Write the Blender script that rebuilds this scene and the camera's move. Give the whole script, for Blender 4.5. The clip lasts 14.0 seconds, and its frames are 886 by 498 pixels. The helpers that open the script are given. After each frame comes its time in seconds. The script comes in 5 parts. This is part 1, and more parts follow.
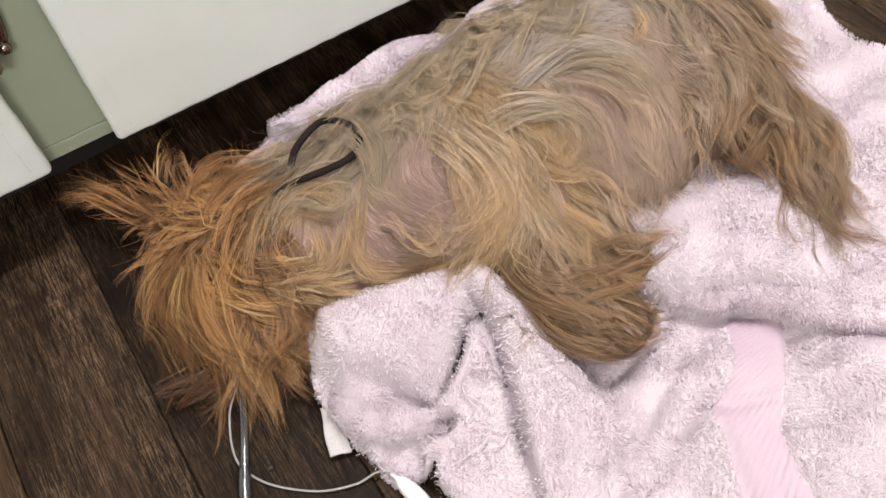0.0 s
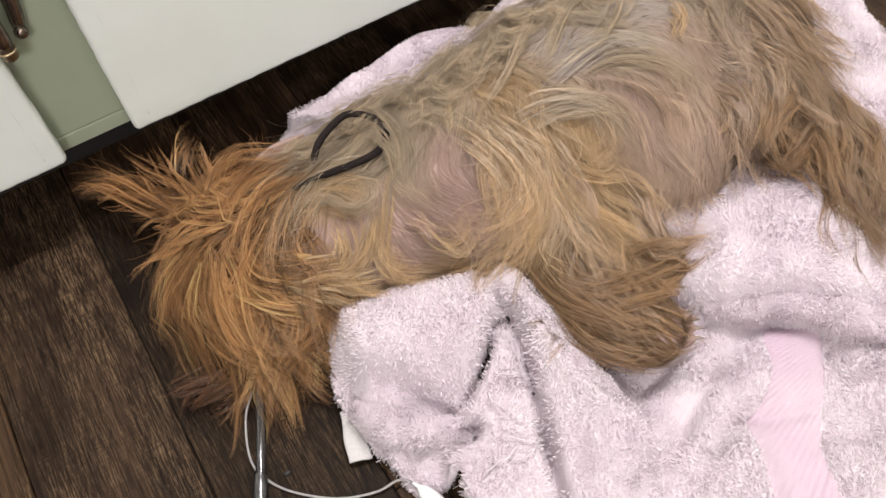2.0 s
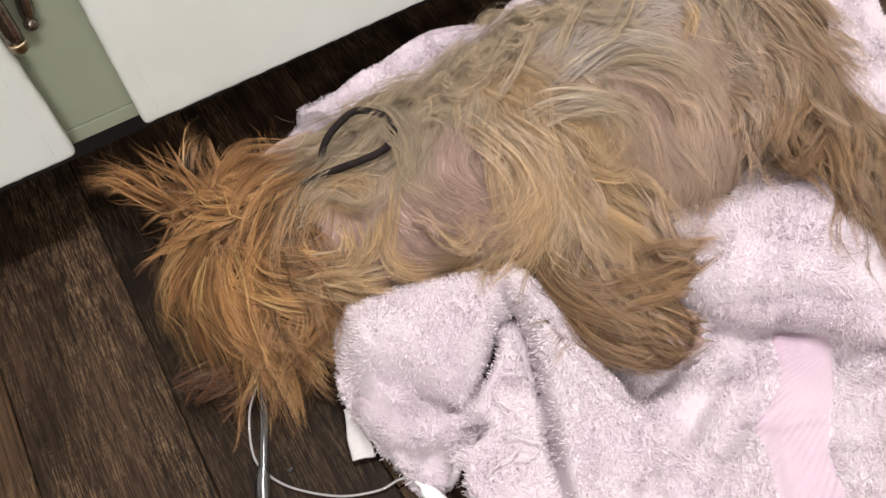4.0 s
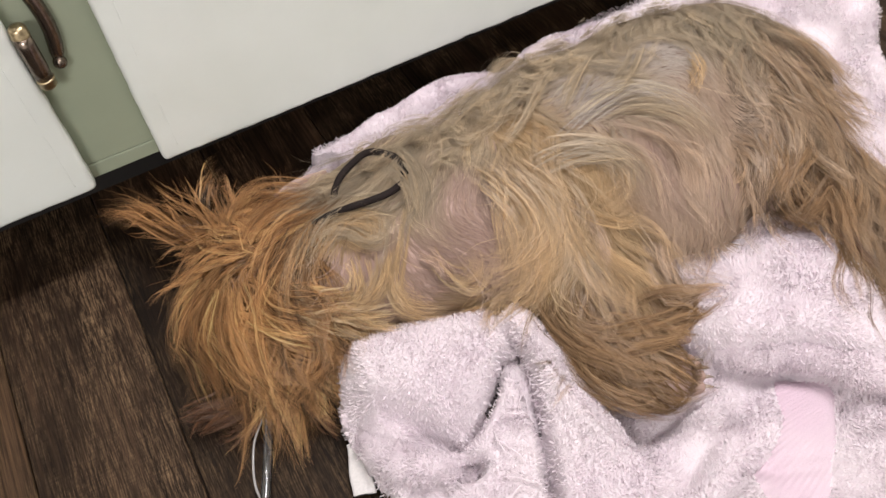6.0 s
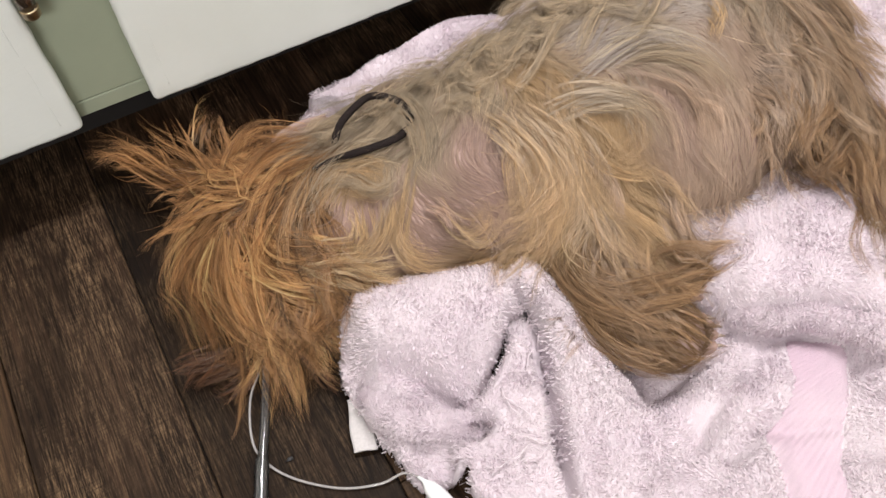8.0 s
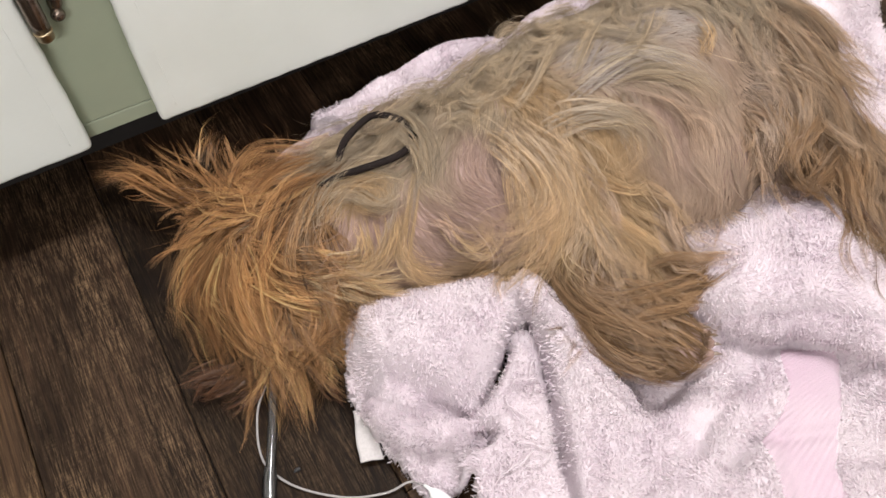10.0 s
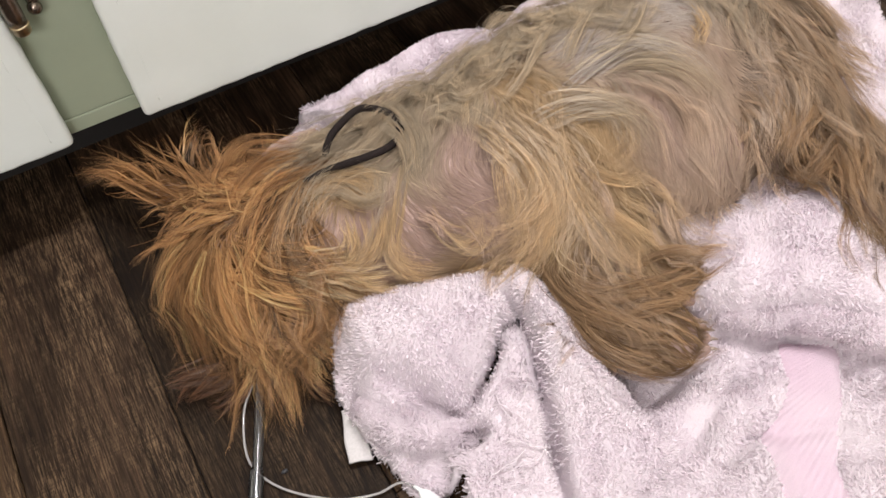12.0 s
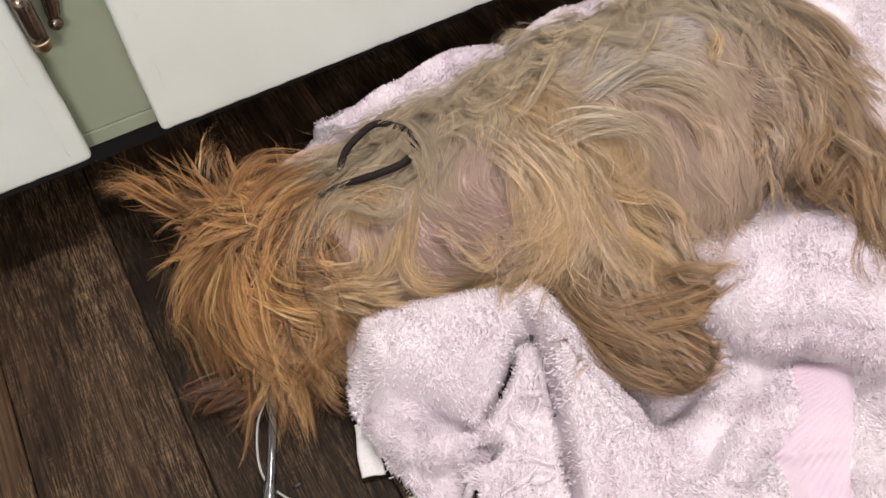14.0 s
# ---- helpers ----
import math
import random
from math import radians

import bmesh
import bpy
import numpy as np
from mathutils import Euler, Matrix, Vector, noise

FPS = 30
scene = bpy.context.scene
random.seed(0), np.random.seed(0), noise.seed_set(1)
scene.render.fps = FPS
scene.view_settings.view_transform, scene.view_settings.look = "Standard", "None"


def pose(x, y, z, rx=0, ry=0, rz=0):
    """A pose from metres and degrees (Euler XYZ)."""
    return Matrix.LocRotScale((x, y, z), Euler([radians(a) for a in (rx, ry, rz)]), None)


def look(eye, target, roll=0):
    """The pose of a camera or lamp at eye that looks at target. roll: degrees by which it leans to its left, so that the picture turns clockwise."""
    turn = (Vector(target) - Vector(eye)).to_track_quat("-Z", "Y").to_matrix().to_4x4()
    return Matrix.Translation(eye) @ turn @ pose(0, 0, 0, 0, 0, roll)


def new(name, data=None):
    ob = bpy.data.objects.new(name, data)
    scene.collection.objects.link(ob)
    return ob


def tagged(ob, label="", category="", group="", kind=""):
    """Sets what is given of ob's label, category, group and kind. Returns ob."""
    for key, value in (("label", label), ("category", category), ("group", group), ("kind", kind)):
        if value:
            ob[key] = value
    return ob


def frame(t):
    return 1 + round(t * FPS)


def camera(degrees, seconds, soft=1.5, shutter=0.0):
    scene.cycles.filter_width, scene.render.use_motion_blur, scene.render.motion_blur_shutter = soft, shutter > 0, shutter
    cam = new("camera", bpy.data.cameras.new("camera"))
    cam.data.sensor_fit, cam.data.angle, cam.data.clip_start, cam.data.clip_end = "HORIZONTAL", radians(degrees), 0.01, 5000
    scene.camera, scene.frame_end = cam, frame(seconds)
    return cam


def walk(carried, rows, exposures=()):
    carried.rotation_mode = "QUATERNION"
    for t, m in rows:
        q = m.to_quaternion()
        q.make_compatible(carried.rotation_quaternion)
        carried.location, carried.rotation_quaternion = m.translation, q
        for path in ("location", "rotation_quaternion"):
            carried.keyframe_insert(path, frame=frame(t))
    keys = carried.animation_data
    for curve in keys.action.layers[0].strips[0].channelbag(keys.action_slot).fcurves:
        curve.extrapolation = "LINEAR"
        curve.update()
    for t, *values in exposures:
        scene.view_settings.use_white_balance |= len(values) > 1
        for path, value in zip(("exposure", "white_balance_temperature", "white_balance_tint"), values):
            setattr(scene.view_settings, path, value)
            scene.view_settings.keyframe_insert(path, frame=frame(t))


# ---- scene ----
cam = camera(56.0, 14.0)
PATH = [
    (0, (0.212, -0.642, 0.678), (0.73, 0.333, -0.989), -6.3),
    (0.5, (0.213, -0.632, 0.674), (0.715, 0.348, -0.996), -6.6),
    (1, (0.211, -0.626, 0.666), (0.719, 0.343, -1.008), -5.9),
    (1.5, (0.206, -0.624, 0.665), (0.722, 0.352, -1.003), -5.4),
    (2, (0.205, -0.617, 0.659), (0.708, 0.359, -1.012), -5.7),
    (2.5, (0.203, -0.62, 0.657), (0.696, 0.351, -1.02), -5.7),
    (3, (0.205, -0.618, 0.653), (0.687, 0.356, -1.026), -6.1),
    (5.5, (0.209, -0.628, 0.66), (0.697, 0.438, -0.96), -6.1),
    (6, (0.209, -0.633, 0.662), (0.706, 0.454, -0.942), -5.6),
    (6.5, (0.215, -0.626, 0.657), (0.688, 0.425, -0.977), -5.3),
    (7, (0.207, -0.618, 0.648), (0.666, 0.398, -1.013), -5.3),
    (7.5, (0.202, -0.608, 0.638), (0.672, 0.381, -1.036), -4.0),
    (10, (0.179, -0.62, 0.648), (0.716, 0.397, -0.988), -2.4),
    (10.5, (0.18, -0.624, 0.646), (0.733, 0.419, -0.969), -2.3),
    (11, (0.184, -0.619, 0.643), (0.729, 0.42, -0.977), -2.7),
    (11.5, (0.187, -0.617, 0.636), (0.718, 0.413, -0.995), -3.2),
    (12, (0.191, -0.619, 0.633), (0.723, 0.398, -1.005), -3.1),
    (12.5, (0.192, -0.625, 0.637), (0.731, 0.391, -0.999), -3.0),
    (13, (0.189, -0.623, 0.64), (0.725, 0.401, -0.992), -3.1),
    (13.5, (0.188, -0.619, 0.636), (0.725, 0.406, -0.995), -3.0),
    (14, (0.188, -0.615, 0.639), (0.713, 0.427, -0.985), -3.4),
]
walk(cam, [(t, look(eye, target, roll)) for t, eye, target, roll in PATH])


# ---- light ----
world = bpy.data.worlds.new("world")
scene.world = world
world.use_nodes = True
world.node_tree.nodes["Background"].inputs[0].default_value = (0.9, 0.95, 1.0, 1)
world.node_tree.nodes["Background"].inputs[1].default_value = 0.02


def ceiling_lamp(x, y, sx, sy, watts, colour):
    data = bpy.data.lights.new("unseen_ceiling_light", "AREA")
    data.shape, data.size, data.size_y, data.energy, data.color = "RECTANGLE", sx, sy, watts, colour
    ob = new("unseen_ceiling_light", data)
    ob.matrix_world = look((x, y, 2.37), (x, y, 0))
    return ob


ceiling_lamp(0.95, -0.07, 1.2, 0.07, 56, (1.0, 0.952, 0.965))
# two unseen lamps added as front fill for the doors and towel
ceiling_lamp(0.60, -1.5, 1.2, 0.6, 16, (1.0, 0.952, 0.965))
ceiling_lamp(-1.2, -3.1, 1.2, 0.6, 95, (1.0, 0.952, 0.965))
scene.view_settings.exposure = 0.37


# ---- materials ----
def material(name):
    mat = bpy.data.materials.new(name)
    mat.use_nodes = True
    return mat, mat.node_tree.nodes, mat.node_tree.links, mat.node_tree.nodes["Principled BSDF"]


def mapped(nodes, links, scale, kind="Object"):
    coord = nodes.new("ShaderNodeTexCoord")
    node = nodes.new("ShaderNodeMapping")
    node.inputs["Scale"].default_value = scale
    links.new(coord.outputs[kind], node.inputs["Vector"])
    return node.outputs["Vector"]


def noise_node(nodes, links, vector, scale, detail=4.0, rough=0.55):
    node = nodes.new("ShaderNodeTexNoise")
    node.inputs["Scale"].default_value = scale
    node.inputs["Detail"].default_value = detail
    node.inputs["Roughness"].default_value = rough
    links.new(vector, node.inputs["Vector"])
    return node.outputs["Fac"]


def ramp(nodes, links, value, stops):
    node = nodes.new("ShaderNodeValToRGB")
    while len(node.color_ramp.elements) < len(stops):
        node.color_ramp.elements.new(0.5)
    for element, (place, colour) in zip(node.color_ramp.elements, stops):
        element.position, element.color = place, (*colour, 1)
    links.new(value, node.inputs["Fac"])
    return node.outputs["Color"]


def mix(nodes, links, a, b, factor, mode="MIX"):
    node = nodes.new("ShaderNodeMix")
    node.data_type, node.blend_type = "RGBA", mode
    for socket, value in ((node.inputs["Factor"], factor), (node.inputs["A"], a), (node.inputs["B"], b)):
        if hasattr(value, "links"):
            links.new(value, socket)
        else:
            socket.default_value = value if socket.name == "Factor" else (*value, 1)
    return node.outputs["Result"]


def bump(nodes, links, height, shader, strength, distance):
    node = nodes.new("ShaderNodeBump")
    node.inputs["Strength"].default_value = strength
    node.inputs["Distance"].default_value = distance
    links.new(height, node.inputs["Height"])
    links.new(node.outputs["Normal"], shader.inputs["Normal"])


def paint(name, colour, worn, rough=0.38, relief=0.6):
    mat, n, l, s = material(name)
    v = mapped(n, l, (1, 1, 1))
    blotch = noise_node(n, l, v, 9, 5)
    l.new(ramp(n, l, blotch, [(0.3, worn), (0.62, colour)]), s.inputs["Base Color"])
    s.inputs["Roughness"].default_value = rough
    brush = noise_node(n, l, mapped(n, l, (60, 60, 260)), 1.0, 6, 0.6)
    bump(n, l, brush, s, relief, 0.0012)
    return mat


def plain(name, colour, rough=0.5, metal=0.0, scale=60, spread=0.15):
    mat, n, l, s = material(name)
    v = mapped(n, l, (1, 1, 1))
    low = tuple(c * (1 - spread) for c in colour)
    high = tuple(min(1, c * (1 + spread)) for c in colour)
    l.new(ramp(n, l, noise_node(n, l, v, scale), [(0.3, low), (0.7, high)]), s.inputs["Base Color"])
    s.inputs["Roughness"].default_value, s.inputs["Metallic"].default_value = rough, metal
    return mat


def wood_plank():
    mat, n, l, s = material("dark_weathered_plank")
    info = n.new("ShaderNodeObjectInfo")
    shift = n.new("ShaderNodeVectorMath")
    shift.operation = "MULTIPLY_ADD"
    coord = n.new("ShaderNodeTexCoord")
    l.new(coord.outputs["Object"], shift.inputs[0])
    shift.inputs[1].default_value = (1, 1, 1)
    far = n.new("ShaderNodeMath")
    far.operation = "MULTIPLY"
    far.inputs[1].default_value = 37.0
    l.new(info.outputs["Random"], far.inputs[0])
    l.new(far.outputs[0], shift.inputs[2])

    def stretched(sx, sy, scale, detail, rough=0.6):
        node = n.new("ShaderNodeMapping")
        node.inputs["Scale"].default_value = (sx, sy, 1)
        l.new(shift.outputs[0], node.inputs["Vector"])
        return noise_node(n, l, node.outputs["Vector"], scale, detail, rough)

    broad = stretched(14, 2.2, 1.0, 4)
    grain = stretched(420, 9, 1.0, 6, 0.7)
    pores = stretched(860, 52, 1.0, 6, 0.75)
    saw = stretched(40, 800, 1.0, 3, 0.6)
    base = ramp(n, l, broad, [(0.28, (0.0075, 0.0043, 0.0025)), (0.5, (0.018, 0.0101, 0.0058)), (0.72, (0.044, 0.0255, 0.0143))])
    streak = ramp(n, l, grain, [(0.36, (0.22, 0.20, 0.19)), (0.52, (0.95, 0.95, 0.95)), (0.68, (2.1, 2.0, 1.85))])
    tone = mix(n, l, base, streak, 0.8, "MULTIPLY")
    pale = ramp(n, l, pores, [(0.47, (0, 0, 0)), (0.66, (1, 1, 1))])
    pale = mix(n, l, pale, ramp(n, l, saw, [(0.34, (0.25, 0.25, 0.25)), (0.58, (1, 1, 1))]), 0.85, "MULTIPLY")
    where = ramp(n, l, stretched(22, 6, 1.0, 3), [(0.42, (0.06, 0.06, 0.06)), (0.64, (1, 1, 1))])
    mask = mix(n, l, pale, where, 1.0, "MULTIPLY")
    worn = mix(n, l, tone, (0.20, 0.128, 0.068), mask)
    l.new(mix(n, l, worn, info.outputs["Color"], 1.0, "MULTIPLY"), s.inputs["Base Color"])
    s.inputs["Roughness"].default_value = 0.55
    s.inputs["Specular IOR Level"].default_value = 0.09
    bump(n, l, grain, s, 0.5, 0.0012)
    return mat


def let_through(mat, colour, share):
    """Thin fibres also pass light."""
    n, l = mat.node_tree.nodes, mat.node_tree.links
    thin, both = n.new("ShaderNodeBsdfTranslucent"), n.new("ShaderNodeMixShader")
    l.new(colour, thin.inputs["Color"])
    both.inputs[0].default_value = share
    l.new(n["Principled BSDF"].outputs[0], both.inputs[1])
    l.new(thin.outputs[0], both.inputs[2])
    l.new(both.outputs[0], n["Material Output"].inputs["Surface"])


def terry(name, colour, shade):
    mat, n, l, s = material(name)
    v = mapped(n, l, (1, 1, 1))
    wide = ramp(n, l, noise_node(n, l, v, 11, 3), [(0.35, shade), (0.62, colour)])
    fine = ramp(n, l, noise_node(n, l, v, 900, 2), [(0.3, (0.86, 0.84, 0.86)), (0.7, (1, 1, 1))])
    colour = mix(n, l, wide, fine, 0.5, "MULTIPLY")
    l.new(colour, s.inputs["Base Color"])
    let_through(mat, colour, 0.34)
    s.inputs["Roughness"].default_value = 0.95
    s.inputs["Specular IOR Level"].default_value = 0.1
    s.inputs["Sheen Weight"].default_value = 0.25
    bump(n, l, noise_node(n, l, v, 700, 3), s, 0.8, 0.002)
    return mat


def fur_material(name, rough, shine):
    mat, n, l, s = material(name)
    tint = n.new("ShaderNodeAttribute")
    tint.attribute_name = "tint"
    geo = n.new("ShaderNodeNewGeometry")
    vary = ramp(n, l, geo.outputs["Random Per Island"], [(0.0, (0.93, 0.925, 0.92)), (0.5, (1, 1, 1)), (1.0, (1.07, 1.07, 1.06))])
    colour = mix(n, l, tint.outputs["Color"], vary, 1.0, "MULTIPLY")
    l.new(colour, s.inputs["Base Color"])
    let_through(mat, colour, 0.46)
    s.inputs["Roughness"].default_value = rough
    s.inputs["Specular IOR Level"].default_value = shine
    s.inputs["Specular Tint"].default_value = (1.0, 0.93, 0.82, 1)
    s.inputs["Sheen Weight"].default_value = 0.1
    return mat


def clear_plastic(name, colour, body):
    """Thin clear wall: mostly see-through, with a glossy skin."""
    mat, n, l, s = material(name)
    s.inputs["Base Color"].default_value = (*colour, 1)
    s.inputs["Roughness"].default_value = 0.08
    s.inputs["Specular IOR Level"].default_value = 0.7
    through_, both = n.new("ShaderNodeBsdfTransparent"), n.new("ShaderNodeMixShader")
    through_.inputs["Color"].default_value = (0.95, 0.955, 0.955, 1)
    both.inputs[0].default_value = body
    l.new(through_.outputs[0], both.inputs[1])
    l.new(s.outputs[0], both.inputs[2])
    skin, gloss, rim = n.new("ShaderNodeMixShader"), n.new("ShaderNodeBsdfGlossy"), n.new("ShaderNodeLayerWeight")
    gloss.inputs["Roughness"].default_value, rim.inputs["Blend"].default_value = 0.10, 0.26
    l.new(rim.outputs["Fresnel"], skin.inputs[0])
    l.new(both.outputs[0], skin.inputs[1])
    l.new(gloss.outputs[0], skin.inputs[2])
    l.new(skin.outputs[0], n["Material Output"].inputs["Surface"])
    return mat


WHITE_PAINT = paint("white_cabinet_paint", (0.765, 0.805, 0.765), (0.725, 0.765, 0.72), 0.38, 0.22)
GREEN_PAINT = paint("sage_green_paint", (0.32, 0.36, 0.265), (0.29, 0.33, 0.24), 0.45, 0.2)
WALL_PAINT = paint("wall_paint", (0.70, 0.69, 0.64), (0.66, 0.65, 0.60), 0.7, 0.1)
DARK_BASE = plain("black_toe_kick_vinyl", (0.009, 0.0075, 0.0065), 0.7)
COUNTER = plain("grey_laminate", (0.30, 0.29, 0.27), 0.35, 0, 180)
JOINT = plain("dark_floor_joint", (0.012, 0.009, 0.007), 0.8)
BRONZE = plain("antique_bronze", (0.20, 0.16, 0.13), 0.24, 0.95, 300, 0.35)
BRASS = plain("worn_brass", (0.44, 0.35, 0.22), 0.3, 1.0, 300, 0.3)
PLANK = wood_plank()
TOWEL = terry("pale_pink_terry", (0.885, 0.815, 0.836), (0.855, 0.772, 0.812))
BAND = terry("pink_woven_band", (0.80, 0.665, 0.725), (0.76, 0.595, 0.68))
# white hem greyed: shade from the roll above put into its colour
HEM = plain("shaded_cotton_hem", (0.46, 0.44, 0.43), 0.9, 0, 500, 0.08)
SKIN = plain("pink_grey_skin", (0.30, 0.205, 0.172), 0.6, 0, 40, 0.12)
CLAW = plain("horn_claw", (0.22, 0.17, 0.13), 0.35, 0, 200, 0.2)
FUR = fur_material("dog_hair", 0.36, 0.55)
DOWN = fur_material("soft_undercoat", 0.85, 0.1)
CORD = plain("black_woven_cord", (0.016, 0.012, 0.011), 0.95, 0, 900, 0.5)
CORD.node_tree.nodes["Principled BSDF"].inputs["Specular IOR Level"].default_value = 0.1
TUBE = clear_plastic("clear_pvc", (0.75, 0.76, 0.76), 0.014)
LINE = clear_plastic("cloudy_pvc", (0.48, 0.46, 0.44), 0.5)
PVC = plain("milky_white_plastic", (0.75, 0.76, 0.75), 0.3, 0, 40, 0.05)
INK = plain("black_print", (0.02, 0.02, 0.02), 0.6)


# ---- mesh helpers ----
def ready(ob, mat, parent=None, label="", smooth=True):
    ob.data.materials.append(mat)
    if smooth:
        ob.data.polygons.foreach_set("use_smooth", [True] * len(ob.data.polygons))
    ob.parent = parent
    if label:
        tagged(ob, label)
    return ob


def part(name, bm, mat, parent=None, label="", smooth=False):
    mesh = bpy.data.meshes.new(name)
    bm.to_mesh(mesh)
    bm.free()
    return ready(new(name, mesh), mat, parent, label, smooth)


def from_arrays(name, verts, faces, mat, parent=None, label="", smooth=True):
    mesh = bpy.data.meshes.new(name)
    verts, faces = np.asarray(verts, np.float32), np.asarray(faces, np.int32)
    k = faces.shape[1]
    mesh.vertices.add(len(verts))
    mesh.vertices.foreach_set("co", verts.ravel())
    mesh.loops.add(faces.size)
    mesh.loops.foreach_set("vertex_index", faces.ravel())
    mesh.polygons.add(len(faces))
    mesh.polygons.foreach_set("loop_start", np.arange(len(faces), dtype=np.int32) * k)
    mesh.polygons.foreach_set("use_smooth", np.full(len(faces), smooth))
    mesh.update(calc_edges=True)
    return ready(new(name, mesh), mat, parent, label, False)


def box(bm, x0, x1, y0, y1, z0, z1, bevel=0.0, segments=2):
    made = bmesh.ops.create_cube(bm, size=1)["verts"]
    for v in made:
        v.co = Vector((x0 + (v.co.x + 0.5) * (x1 - x0), y0 + (v.co.y + 0.5) * (y1 - y0), z0 + (v.co.z + 0.5) * (z1 - z0)))
    if bevel:
        edges = list({e for v in made for e in v.link_edges})
        bmesh.ops.bevel(bm, geom=edges, offset=bevel, segments=segments, affect="EDGES", profile=0.5)
    return bm


def tube_path(points, radius, sides=10, closed=False, cap=True):
    """Rings along a path; radius a number or one for each point."""
    pts = np.array(points, float)
    rad = np.broadcast_to(np.array(radius, float), (len(pts),))
    if closed:
        along = np.roll(pts, -1, 0) - np.roll(pts, 1, 0)
    else:
        along = np.gradient(pts, axis=0)
    along /= np.linalg.norm(along, axis=1)[:, None]
    side = np.cross(along, (0.13, 0.21, 0.97))
    side /= np.linalg.norm(side, axis=1)[:, None]
    up = np.cross(side, along)
    a = np.linspace(0, 2 * math.pi, sides, endpoint=False)
    rings = pts[:, None] + rad[:, None, None] * (np.cos(a)[None, :, None] * side[:, None] + np.sin(a)[None, :, None] * up[:, None])
    bm = bmesh.new()
    vs = [[bm.verts.new(p) for p in ring] for ring in rings]
    last = len(vs) if closed else len(vs) - 1
    for i in range(last):
        for j in range(sides):
            bm.faces.new((vs[i][j], vs[i][(j + 1) % sides], vs[(i + 1) % len(vs)][(j + 1) % sides], vs[(i + 1) % len(vs)][j]))
    if cap and not closed:
        bm.faces.new(vs[0][::-1])
        bm.faces.new(vs[-1])
    bmesh.ops.recalc_face_normals(bm, faces=bm.faces)
    return bm


def spline(points, count, closed=False):
    """A smooth curve through a few points."""
    p = np.array(points, float)
    n = len(p)
    out = []
    spans = n if closed else n - 1
    for s in np.linspace(0, spans, count, endpoint=not closed):
        i = min(int(s), spans - 1)
        f = s - i
        if closed:
            a, b, c, d = (p[(i + k) % n] for k in (-1, 0, 1, 2))
        else:
            a, b, c, d = (p[min(max(i + k, 0), n - 1)] for k in (-1, 0, 1, 2))
        out.append(0.5 * (2 * b + (c - a) * f + (2 * a - 5 * b + 4 * c - d) * f * f + (3 * b - a - 3 * c + d) * f ** 3))
    return np.array(out)


# ---- room ----
def room():
    for name, box_ in (("wall_back", (-2.6, 2.6, 0.62, 0.72, 0, 2.4)), ("wall_left", (-2.7, -2.6, -4.6, 0.72, 0, 2.4)),
                       ("wall_right", (2.6, 2.7, -4.6, 0.72, 0, 2.4)), ("wall_front", (-2.6, 2.6, -4.7, -4.6, 0, 2.4))):
        tagged(part(name, box(bmesh.new(), *box_), WALL_PAINT), "plain off-white painted room wall", "wall", kind="structure")
    tagged(part("ceiling", box(bmesh.new(), -2.7, 2.7, -4.7, 0.72, 2.4, 2.5), WALL_PAINT), "plain off-white ceiling", "ceiling", kind="structure")


room()


